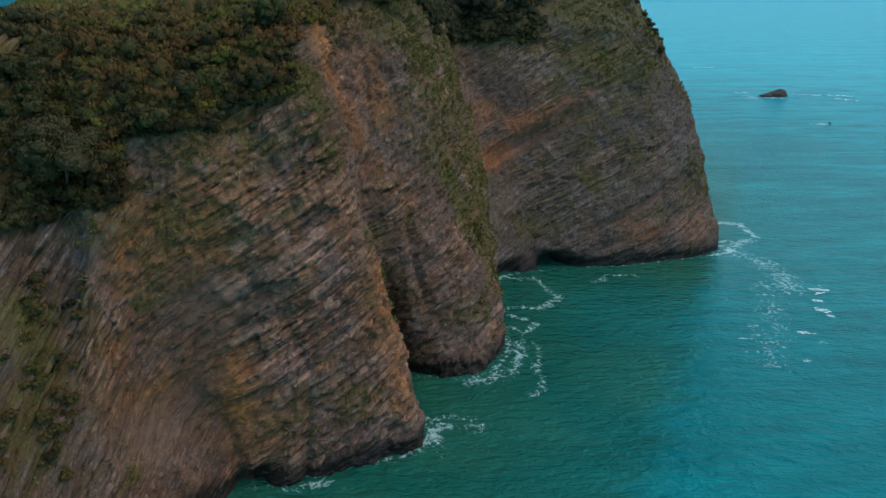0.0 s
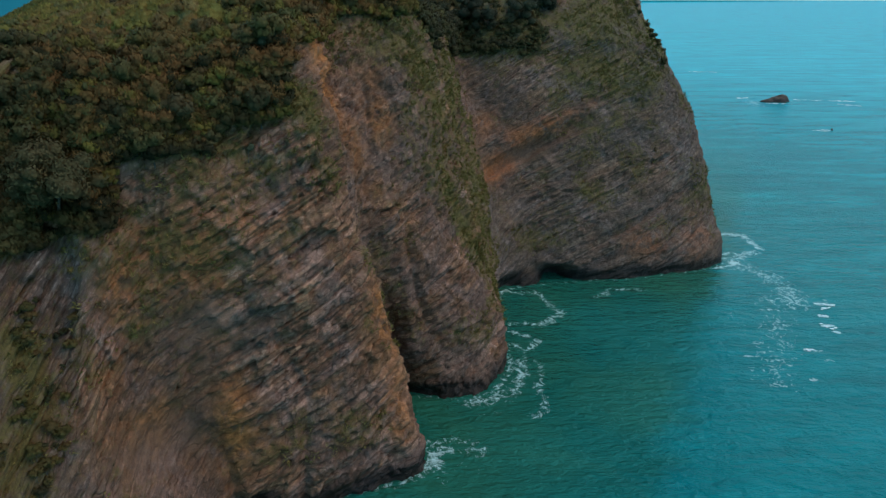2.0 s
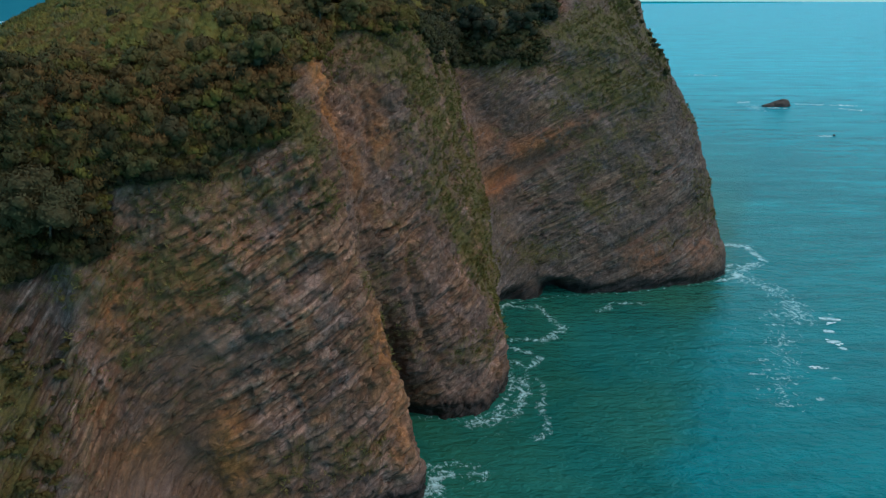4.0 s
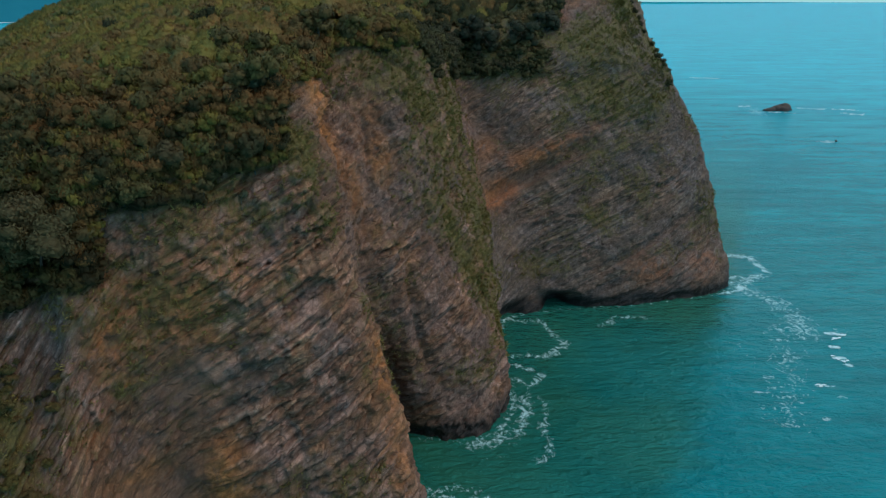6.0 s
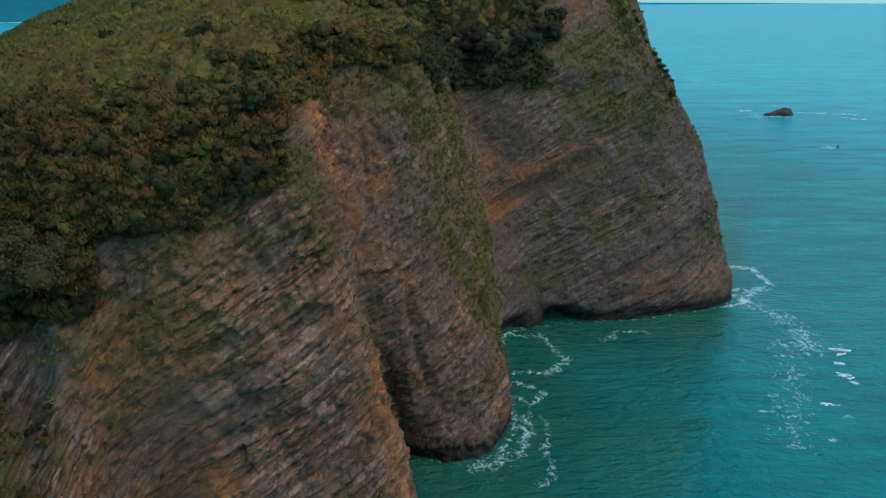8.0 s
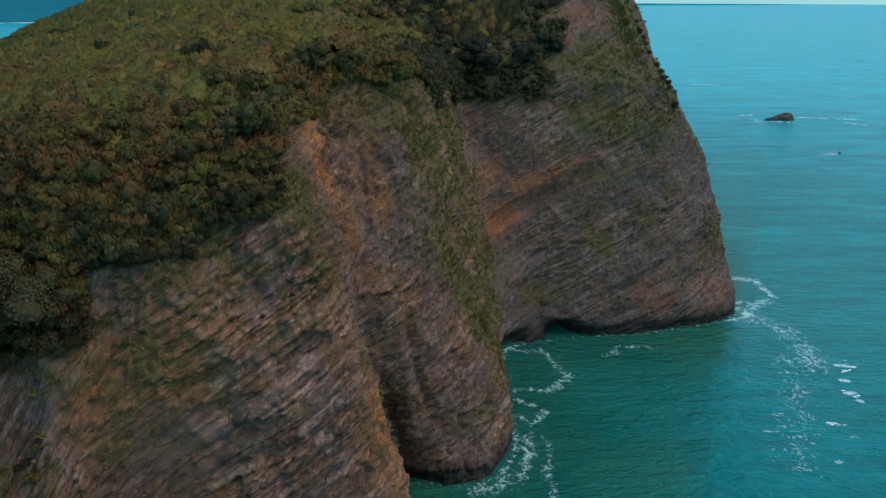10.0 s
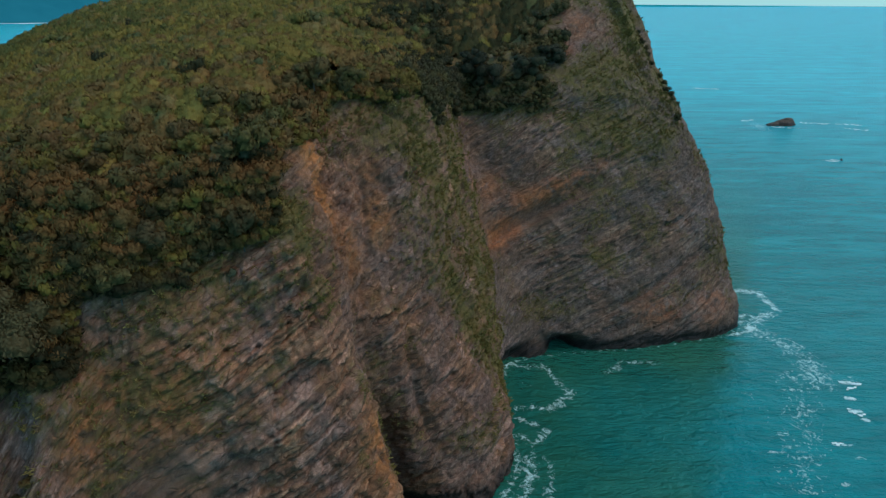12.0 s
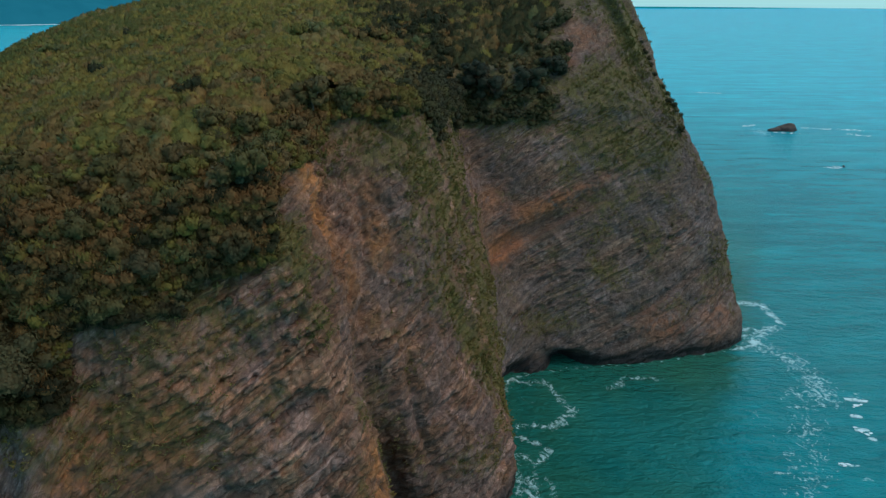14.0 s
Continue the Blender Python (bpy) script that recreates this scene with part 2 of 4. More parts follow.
def bark_material():
    n = Nodes("grey_bark")
    here = n.place()
    a = n.noise(n.scaled(here, 6, 6, 1.2), 1.5, 5, 0.65)
    return n.done(n.steps(a, (0.3, (0.05, 0.042, 0.035)), (0.7, (0.17, 0.145, 0.12))), 0.9, n.bump(a, 0.6, 0.05))


def water_material():
    n = Nodes("sea_water")
    here = n.place()
    flat = n.scaled(here, 1, 1, 0)
    foam = n.attribute("foam")
    lace = n.noise(flat, 0.40, 7, 0.70, 1.8)
    web = n.noise(flat, 1.5, 5, 0.7, 0.8)
    white = n.math("ADD", foam, n.math("ADD", n.math("MULTIPLY", n.math("SUBTRACT", lace, 0.5), 1.9), n.math("MULTIPLY", n.math("SUBTRACT", web, 0.5), 1.1)))
    white = n.steps(white, (0.50, 0.0), (0.62, 0.30), (0.86, 0.80), (1.1, 1.0))
    shoal_reflection = n.attribute("shoal_reflection")
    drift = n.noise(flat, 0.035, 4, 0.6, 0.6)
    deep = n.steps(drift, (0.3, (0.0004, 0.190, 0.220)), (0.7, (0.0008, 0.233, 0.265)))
    # brighter colour far out: the pale sky's reflection painted into the water
    sky_bright_sea = n.steps(drift, (0.3, (0.0003, 0.400, 0.500)), (0.7, (0.0005, 0.440, 0.555)))
    deep = n.mix(n.attribute("offing"), deep, sky_bright_sea)
    # light and dark of distant swell and ripples, put into the colour as streaks
    bands = n.noise(n.scaled(here, 0.010, 0.055, 0), 1.0, 5, 0.65, 0.4)
    deep = n.mix(0.8, deep, n.steps(bands, (0.35, 0.78), (0.65, 1.22)), "MULTIPLY")
    fleck = n.noise(n.scaled(here, 0.035, 0.17, 0), 1.0, 5, 0.68, 0.3)
    deep = n.mix(0.7, deep, n.steps(fleck, (0.36, 0.74), (0.5, 1.0), (0.64, 1.30)), "MULTIPLY")
    # green cove water, which also carries the cliff's dark reflection in its colour
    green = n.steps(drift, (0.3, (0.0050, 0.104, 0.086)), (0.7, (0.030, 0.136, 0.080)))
    colour = n.mix(shoal_reflection, deep, green)
    colour = n.mix(white, colour, (0.62, 0.82, 0.84))
    swell = n.noise(n.scaled(here, 0.05, 0.16, 0), 1.0, 3, 0.5, 0.3)
    chop = n.noise(n.scaled(here, 0.30, 0.72, 0), 1.0, 3, 0.55, 0.4)
    ripple = n.noise(n.scaled(here, 1.1, 2.3, 0), 1.0, 4, 0.6, 0.3)
    height = n.math("ADD", n.math("MULTIPLY", swell, 1.8), n.math("ADD", n.math("MULTIPLY", chop, 1.7), n.math("MULTIPLY", ripple, 0.55)))
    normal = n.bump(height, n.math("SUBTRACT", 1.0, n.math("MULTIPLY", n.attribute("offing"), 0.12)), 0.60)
    rough = n.math("ADD", n.math("SUBTRACT", 0.26, n.math("MULTIPLY", n.attribute("calm"), 0.20)), n.math("MULTIPLY", white, 0.5), True)
    return n.done(colour, rough, normal, IOR=1.34, Specular_IOR_Level=0.5, Specular_Tint=(0.02, 0.90, 1.0, 1))


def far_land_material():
    n = Nodes("hazed_far_hills")
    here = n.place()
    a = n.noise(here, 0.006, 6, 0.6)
    # the blue of the distance haze is painted in as base colour
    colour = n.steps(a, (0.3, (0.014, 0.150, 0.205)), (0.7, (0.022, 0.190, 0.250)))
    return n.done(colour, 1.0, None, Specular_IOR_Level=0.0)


def foam_material():
    n = Nodes("white_surf")
    return n.done((0.70, 0.88, 0.90), 0.8)


ROCK = rock_material()
SOIL = soil_material()
BARK = bark_material()
WATER = water_material()
FAR = far_land_material()
SURF = foam_material()
HEATH = heath_material()
SHRUB = leaf_material("shrub_leaves", (0.026, 0.025, 0.012), (0.052, 0.046, 0.018), (0.100, 0.078, 0.028), True)
GRASS = leaf_material("dry_grass", (0.135, 0.108, 0.030), (0.215, 0.162, 0.048), (0.310, 0.225, 0.085), False)
OAK = leaf_material("oak_leaves", (0.062, 0.050, 0.022), (0.078, 0.062, 0.027), (0.092, 0.072, 0.031), True)
FIR = leaf_material("fir_needles", (0.022, 0.026, 0.015), (0.030, 0.034, 0.018), (0.040, 0.042, 0.021), True)
GREY = leaf_material("grey_leaves", (0.070, 0.080, 0.050), (0.075, 0.085, 0.052), (0.085, 0.090, 0.055), True)
SLOPE = leaf_material("slope_leaves", (0.030, 0.030, 0.013), (0.066, 0.057, 0.020), (0.125, 0.080, 0.030), False)
OLIVE = leaf_material("olive_leaves", (0.078, 0.062, 0.020), (0.106, 0.080, 0.024), (0.112, 0.068, 0.026), True)

# ---------------------------------------------------------------- headland: plan contours, from the near spur round to the far point
LEVELS = (0.0, 12.0, 25.0, 38.0, 50.0, 58.0)
FOOT = [(-62, 20), (-42, 47), (-38, 54), (-33, 61), (-28, 65.5), (-21, 68.2), (-13, 71), (-6, 73.3), (-3.3, 77.5), (-10, 95), (-4, 94.2), (2, 93.3), (8.6, 95.5),
        (12.2, 104), (11.5, 118), (12.3, 133), (18, 138), (30, 141), (44, 142.8), (57, 145.8), (70, 150.5), (74, 159), (74, 182), (60, 270)]
AT_12 = [(-63, 23), (-42, 52), (-38.5, 59), (-35, 64.5), (-31, 68.3), (-21, 69.5), (-14, 71.7), (-8.3, 74.3), (-5.5, 79), (-10, 94), (-4.5, 93.2), (2.5, 96.5), (8, 101),
         (10.5, 108), (10, 121), (11.5, 135), (19, 143), (30, 144.5), (43.5, 146), (56.5, 148.5), (68.8, 154), (72, 162), (72, 184), (57, 270)]
AT_25 = [(-65, 27), (-44, 58), (-39.5, 63), (-35.5, 67), (-31, 69.5), (-22, 72.3), (-14.5, 75.5), (-10.3, 78.3), (-9, 83), (-11, 90.5), (-6, 94.5), (-1.5, 98.5), (5, 107),
         (7.5, 112), (8, 126), (9, 142), (17, 147.8), (29, 149.5), (45, 152.5), (57, 154), (66, 157.5), (69, 166), (69, 187), (54, 270)]
AT_38 = [(-67, 31), (-46, 65), (-39.5, 68), (-35.5, 71.7), (-30, 73), (-24, 75.7), (-15.5, 79.5), (-12.7, 83), (-12.5, 88.5), (-12.5, 92), (-8.5, 96.5), (-3.5, 102), (1.2, 110),
         (3.5, 117), (5, 131), (6, 149), (16, 151.8), (28, 154.5), (43, 158), (55, 159.5), (62, 163), (65, 171), (66, 190), (50, 270)]
AT_50 = [(-70, 36), (-46, 72), (-40, 73), (-35.5, 75.5), (-29.5, 77.5), (-23.5, 81.5), (-18, 84), (-16.5, 90), (-16.5, 95), (-15.5, 98.5), (-10, 102), (-6, 104.5), (-3, 110.5),
         (0, 121), (1, 138), (3, 156), (13, 157), (27, 160.5), (41, 163.5), (50.5, 166), (56, 168), (59, 177), (61, 193), (45, 270)]
AT_58 = [(-74, 44), (-48, 80), (-41, 79), (-36, 80), (-30, 82), (-22, 85), (-20, 89), (-18.7, 96), (-18, 101), (-17, 104), (-11, 107), (-6.5, 109), (-4, 114),
         (-3, 126), (-1, 143), (3, 162), (14, 161.5), (28, 165), (39, 168), (46, 172), (49.8, 174), (53, 182), (55, 197), (37, 270)]
RIM = [(-78, 50, 46), (-50, 86, 57), (-42, 83, 57.5), (-37, 84, 57.5), (-31, 86, 58.5), (-23, 88, 59), (-23, 92, 60.5), (-22, 99, 62), (-21, 104, 62.5), (-20, 108, 63), (-13, 111, 62), (-9, 113, 61.5),
       (-8, 119, 62), (-8, 130, 62.5), (-6, 147, 63), (1, 172, 62.5), (14, 174, 64), (28, 186, 74.5), (34.5, 191, 79), (38.5, 193, 80.5), (41, 189, 79.5), (43, 195, 79.5), (45, 204, 80), (25, 275, 78)]
BUMPS = ((8, 163, 18, -8.70), (-32, 108, 25, 9.55), (40, 198, 15, 13.0), (-145, 262, 45, 2.0), (-115, 255, 40, 6.1))


def hill_height(x, y):
    """Height of the brush's top over the plan of the hill."""
    u, v = (x + 40) / 50, (y - 130) / 50
    h = 61.57 + 5.04 * u + 10.27 * v - 3.43 * u * u - 0.62 * u * v - 1.27 * v * v
    for a, b, r, up in BUMPS:
        h = h + up * np.exp(-((x - a) ** 2 + (y - b) ** 2) / (2 * r * r))
    return h


def bed_place(x, y, z):
    """Along and across the tilted beds; the beds steepen and fold in the near spur."""
    fold = -38.2 + 0.24 * (36 - z)
    rise = 0.45 * x - 2.6 * np.log1p(np.exp(-np.clip((x - fold) / 2.2, -60, 60)))
    warp = 1.4 * soft_noise(x / 26, y / 26, z / 26) + 0.12 * soft_noise(x / 5 + 40, y / 5, z / 5)
    across = z - rise - 0.12 * y + warp
    along = x + 0.5 * z + 0.6 * y
    return along, across


def blob(p, x, y, z, rx, rz):
    return np.exp(-(((p[..., 0] - x) ** 2 + (p[..., 1] - y) ** 2) / rx ** 2 + (p[..., 2] - z) ** 2 / rz ** 2))


RUST = ((-19, 95, 56, 3, 8, 1.0), (-18, 95, 47, 2.6, 7, 0.95), (-15, 96, 39, 2.5, 6, 0.8), (-11, 99, 54, 2.4, 6, 0.75), (-9.5, 99, 47, 2, 4, 0.7), (-14, 99, 60, 4, 3, 0.6),
        (11, 147, 25.5, 2.5, 2.2, 1.0), (14, 148, 27.5, 3, 2.4, 1.0), (18, 150, 32.5, 3, 2.4, 0.9), (22, 151, 34, 3.5, 2.2, 0.95), (26, 152, 35.5, 4, 2.0, 0.9), (31, 153.5, 37.5, 3, 1.6, 0.7), (36, 155, 40, 3, 1.4, 0.5), (10, 149.5, 36, 3, 3, 0.5),
        (-26.5, 69.5, 12, 2.2, 7, 0.85), (-37.5, 68, 33, 2.4, 5, 0.50), (-34, 66, 16, 2.5, 2.5, 0.55), (-8, 80, 24, 1.6, 12, 0.75), (-6, 76, 12, 1.6, 8, 0.6), (48, 147, 8, 5, 4, 0.5), (62, 151, 8, 5, 4, 0.4), (-32, 72, 36, 7, 5, 0.35), (27.5, 171, 67, 3.5, 5, 0.55), (33, 178, 68, 4, 5, 0.45))
SCARS = ((16, 149.5, 28.5, 5, 1.8, 0.9), (21, 150.5, 30.0, 4, 1.2, 0.8), (-34.5, 66, 12.5, 4.5, 3.2, 0.85), (-29, 69, 26, 3.5, 3, 0.7), (-37, 65, 14, 3, 4, 0.3))
GREEN = ((5, 107, 27, 5, 12, 0.62), (6, 118, 30, 6, 14, 0.62), (2, 122, 45, 6, 14, 0.65), (8, 104, 12, 3, 6, 0.55), (-15, 83, 44, 4, 5, 0.50), (-18, 84, 51, 5, 5, 0.70), (-9.5, 82, 33, 2, 6, 0.6),
         (38, 160, 46, 16, 9, 0.62), (36, 166, 58, 22, 8, 0.65), (36, 149, 20, 7, 5, 0.50), (46, 153, 27, 6, 8, 0.46), (-45, 60, 26, 4, 9, 0.72), (-45, 55, 16, 4, 8, 0.75), (-22, 79, 44, 6, 3, 0.55),
         (-4, 112, 54, 6, 9, 0.62), (9, 128, 14, 4, 14, 0.5), (-31, 74, 42, 9, 5, 0.36), (10, 158, 56, 8, 7, 0.7), (-19, 77, 36, 2.5, 3, 0.6), (-25, 74, 33, 2.5, 3, 0.5), (-36, 68, 28, 2.5, 4, 0.45), (-36.5, 63, 22, 2, 2.5, 0.6), (-16, 79, 31, 2, 3, 0.55), (-35, 63, 11, 2, 3, 0.6))
ASH = ((6, 97, 13, 7, 10, 0.9), (2, 97, 24, 6, 8, 0.6), (-9, 97, 36, 5, 6, 0.55), (-22, 76.5, 40, 4, 2.5, 0.8), (-17, 77.5, 34, 3, 5, 0.6), (-40, 66, 35, 2, 4, 0.8), (-38, 62, 10, 5, 4, 0.6), (-13, 72, 9, 8, 6, 0.5),
       (59.7, 157.7, 29, 2.2, 1.8, 1.0), (13, 133, 7, 3, 5, 0.7), (-13, 98, 45, 3, 4, 0.7))


def zone(p, spots):
    total = np.zeros(p.shape[:-1])
    for x, y, z, rx, rz, amount in spots:
        total = np.maximum(total, amount * blob(p, x, y, z, rx * 1.25, rz * 1.25))
    return total


def brow_low(p):
    """The lower limit of the shrubs on the upper wall."""
    x, y, z = p[..., 0], p[..., 1], p[..., 2]
    low = np.where(x < -38, 38.0, np.where(x < -27, 46.0, np.where(x < -20, 48.5, 57.5)))
    low = np.where((y > 97) & (x > -18), 60.0, low)
    low = np.where((y > 118) & (x < 6), 56.0, low)
    edge = x + 5 * fractal(x / 9, y / 9, z / 9, 2) - 0.25 * (z - 58)
    low = np.where((y > 148) & (edge < 23), 51.0, low)
    low = np.where((y > 148) & (edge >= 23), 80.0, low)
    return low + 1.6 * fractal(x / 5, y / 5, z / 5, 2)


def brushy(p):
    """Where shrubs grow on the upper wall."""
    x, y, z = p[..., 0], p[..., 1], p[..., 2]
    return (z > brow_low(p)) & (x > -64) & (y < 200) & (x < 50) & (blob(p, 33, 178, 68, 5, 6) < 0.35)


def bed_edges(low, high):
    """Heights of the bedding joints: packets of thin and thick beds."""
    r = np.random.default_rng(5)
    edges, at = [low], low
    while at < high:
        packet = r.uniform(0.75, 1.35)
        for _ in range(int(r.integers(4, 14))):
            at += packet * r.choice((0.26, 0.38, 0.52, 0.75, 1.2), p=(0.24, 0.3, 0.24, 0.15, 0.07))
            edges.append(at)
    return np.array(edges)


def bed_pieces(bed, along):
    """For each bed and place along it: how far its broken piece stands out, and two random tones."""
    zero = bed * 0
    length = 2.2 + 11.0 * lattice(bed, zero + 31, zero) ** 2
    c = along / length + 9 * lattice(bed, zero + 7, zero)
    c = c + 0.35 * soft_noise(along / 3.1, bed * 1.7, along * 0)
    i = np.floor(c).astype(np.int64)
    out = 0.62 * lattice(bed, zero + 3, zero) + 0.38 * lattice(bed, i, zero + 3)
    lost = lattice(bed, i, zero + 11) > 0.90
    return out - 0.5 - 0.75 * lost, lattice(bed, zero + 19, zero), lattice(bed, i, zero + 23)


def headland():
    rims = np.array(RIM, float)
    rims[:16, 2] = hill_height(rims[:16, 0], rims[:16, 1]) - 2.6
    levels = [np.c_[np.array(c, float), np.full(len(c), z)] for c, z in zip((FOOT, AT_12, AT_25, AT_38, AT_50, AT_58), LEVELS)]
    under = levels[0] + np.array([0.8, -1.2, -5.0])
    inward = rims[:, :2] - levels[-1][:, :2]
    inward /= np.linalg.norm(inward, axis=1, keepdims=True)
    inner = np.c_[rims[:, :2] + 5 * inward, np.zeros(len(rims))]
    inner[:, 2] = hill_height(inner[:, 0], inner[:, 1]) - 3.2
    stack = np.stack([under] + levels + [rims, inner])
    # columns at an even step along the wall
    rough_at = np.linspace(0, 23, 2300)
    line = 0.5 * (spline(stack[1], rough_at) + spline(stack[4], rough_at))
    step = np.linalg.norm(np.diff(line, axis=0), axis=1)
    step = step / np.where(rough_at[1:] < 1, 1.5, np.where(rough_at[1:] > 21, 3.0, np.where(rough_at[1:] > 15, 0.34, 0.22)))
    count = np.r_[0, np.cumsum(step)]
    cols_at = np.interp(np.arange(0, count[-1]), count, rough_at)
    wide = np.stack([spline(s, cols_at) for s in stack])
    flat = wide.reshape(len(stack), -1)
    # a dense sheet, from which rows are cut along the beds
    dense_at = np.linspace(0, 8, 500)
    dense = spline(flat, dense_at).reshape(len(dense_at), len(cols_at), 3)
    _, level = bed_place(dense[..., 0], dense[..., 1], dense[..., 2])
    edges = bed_edges(level.min(), level.max())
    rows_b, rows_bed = [], []
    for k in range(len(edges) - 1):
        lo, hi = edges[k], edges[k + 1]
        gap = min(0.05, 0.16 * (hi - lo))
        cuts = (lo + gap, hi - gap) if hi - lo < 0.5 else (lo + gap, 0.5 * (lo + hi), hi - gap)
        rows_b += cuts
        rows_bed += [k] * len(cuts)
    rows_b, rows_bed = np.array(rows_b), np.array(rows_bed)
    w = np.stack([np.interp(rows_b, level[:, j], dense_at, left=0, right=8) for j in range(len(cols_at))], 1)
    n_cols = len(cols_at)
    faces = grid_faces(*w.shape)
    wf = w.ravel()[faces]
    faces = faces[(wf.max(axis=1) - wf.min(axis=1)) > 1e-6]
    keep = np.unique(faces)
    renumber = np.zeros(w.size, np.int64)
    renumber[keep] = np.arange(len(keep))
    faces = renumber[faces]
    bed = np.repeat(rows_bed[:, None], n_cols, 1).ravel()[keep].astype(np.int64)
    j = np.tile(np.arange(n_cols), len(rows_b))[keep]
    w = w.ravel()[keep]
    i = np.clip(np.searchsorted(dense_at, w, "right") - 1, 0, len(dense_at) - 2)
    f = ((w - dense_at[i]) / (dense_at[1] - dense_at[0]))[:, None]
    d_row, d_col = np.gradient(dense, axis=0), np.gradient(dense, axis=1)
    normal = np.cross(d_col, d_row)
    normal /= np.linalg.norm(normal, axis=-1, keepdims=True) + 1e-9
    p = dense[i, j] * (1 - f) + dense[i + 1, j] * f
    n = normal[i, j] * (1 - f) + normal[i + 1, j] * f
    x, y, z = p[..., 0], p[..., 1], p[..., 2]
    along, across = bed_place(x, y, z)
    stand, tone_bed, tone_piece = bed_pieces(bed, along)
    scar = np.clip(zone(p, SCARS), 0, 1)
    cove = ease(y, 126, 138)
    bedded = 0.75 * ease(x, -32, -24) * ease(y, 92, 82) * ease(z, 46, 34) + 0.6 * ease(x, -35, -39) + 0.45 * cove
    ragged = 0.12 + 0.95 * ease(soft_noise(x / 8 + 5, y / 8, z / 8) + 0.9 * bedded, 0.05, 0.85)
    block, block_tone = chunks(along / 1.7, across / 0.75, y / 1.6, 4)
    slab, slab_tone = chunks(along / 8.5, across / 2.1, y / 9.0, 21)
    bits, bits_tone = chunks(x / 0.75 + 0.4 * z, z / 0.6, y / 0.7, 9)
    broken = np.maximum(blob(p, -15, 97, 50, 7, 12), 0.6 * ease(z, 30, 42) * ease(y, 95, 85))
    ridge = np.exp(-((x + 39.5 + 0.8 * soft_noise(z / 4, y / 4, x * 0)) / 1.7) ** 2) * ease(z, 10, 20) * ease(z, 42, 36)
    tone_piece = np.clip(0.72 * tone_piece * (0.45 + 0.55 * ragged) + 0.20 * block_tone + 0.22 * slab_tone + (0.12 + 0.34 * broken) * bits_tone - 0.06 + 0.10 * blob(p, -43, 66, 36, 3.5, 5) + 0.20 * ridge, 0, 1)
    ledge = lattice(np.floor(across / 4.6 + 0.5 * soft_noise(along / 9, across * 0, y / 30)).astype(np.int64), bed * 0 + 77, bed * 0) - 0.5
    gully = 1 - np.abs(soft_noise(x / 7.5 + 3, y / 7.5, z / 22)) * 2.2
    big = (1.0 - 0.45 * cove) * fractal(x / 16, y / 16, z / 20, 2) + 0.40 * fractal(x / 5, y / 5, z / 5, 3) - 0.9 * np.clip(gully, 0, 1) ** 2 * ease(x, -35, -29) * (1 - cove) + (0.7 - 0.15 * cove) * ledge * ease(x, -40, -34)
    crumble = 0.08 * fractal(x / 0.9, y / 0.9, z / 0.9, 2)
    rib = ease(x, -4, 2) * ease(y, 140, 120) * ease(y, 98, 105)
    out = big + (0.58 * (1 - 0.5 * cove) * stand * ragged + (0.24 - 0.12 * cove) * block + (0.50 - 0.22 * cove) * slab * (0.4 + 0.6 * ragged) + (0.10 + 0.24 * broken) * bits) * (1 - 0.85 * scar) + crumble + rib * 0.9 * soft_noise(y / 2.6, z / 30, x * 0 + 3)
    out = out + 0.9 * ridge
    # scoured hollow low in the near spur
    out = out - 1.5 * blob(p, -34.5, 66, 13, 5.5, 4.5) - 0.9 * blob(p, -29, 69, 26, 3.5, 3.5)
    # the far point falls back above its foot
    out = out - 1.9 * ease(x, 50, 60) * ease(z, 4, 12) * ease(z, 66, 50)
    # overhanging slabs in the cove wall
    over = z - 23.9 - 0.43 * (x - 10.6) + 0.5 * soft_noise(x / 4, y / 4, z * 0)
    reach = ease(x, 8, 12) * ease(y, 140, 144)
    out = out - 1.9 * ease(over, -0.2, 0.4) * ease(over, 5.5, 1.2) * reach * ease(x, 40, 28)
    over = z - 6.5 - 0.50 * (x - 36) + 0.5 * soft_noise(x / 5 + 7, y / 5, z * 0)
    out = out - 1.1 * ease(over, -0.2, 0.3) * ease(over, 3.5, 0.8) * cove * ease(x, 32, 37) * ease(x, 62, 54)
    # wave-cut notch and the sea caves in the cove
    notch = ease(z, 2.6, 0.4) * (0.5 + 0.6 * soft_noise(x / 5, y / 5, z * 0))
    cave = 7.0 * np.exp(-((x - 27) / 3.2) ** 2) * ease(y, 132, 138) * ease(z, 4.6, 2.4) + 1.8 * np.exp(-((x - 14.5) / 3.0) ** 2) * ease(y, 128, 132) * ease(z, 4.4, 2.0)
    slot = 3.0 * np.exp(-((x + 25.5) / 2.5) ** 2) * ease(y, 80, 74) * ease(z, 4.0, 1.5)
    out = out - notch - cave - slot
    calm = ease(w, 6.3, 7.0)
    p = p + n * (out * (1 - calm))[..., None]
    wild = brushy(p)
    grey = np.clip(ease(x, 2, 14) * ease(y, 120, 138) + 0.5 * fractal(x / 13, y / 13, z / 13, 3), 0, 1)
    grey = np.clip(grey + 0.7 * ease(x, -37, -41), 0, 1)
    base = 0.28 + 0.07 * ease(x, 5, 20) + 0.26 * fractal(p[..., 0] / 9, p[..., 1] / 9, p[..., 2] / 9, 4) + 0.16 * ease(z, 36, 58) + 0.13 * ease(x, -20, -28) * ease(z, 8, 16) + 0.09 * ease(x, -12, -24) * ease(z, 25, 36) - 0.14 * ease(z, 10, 3)
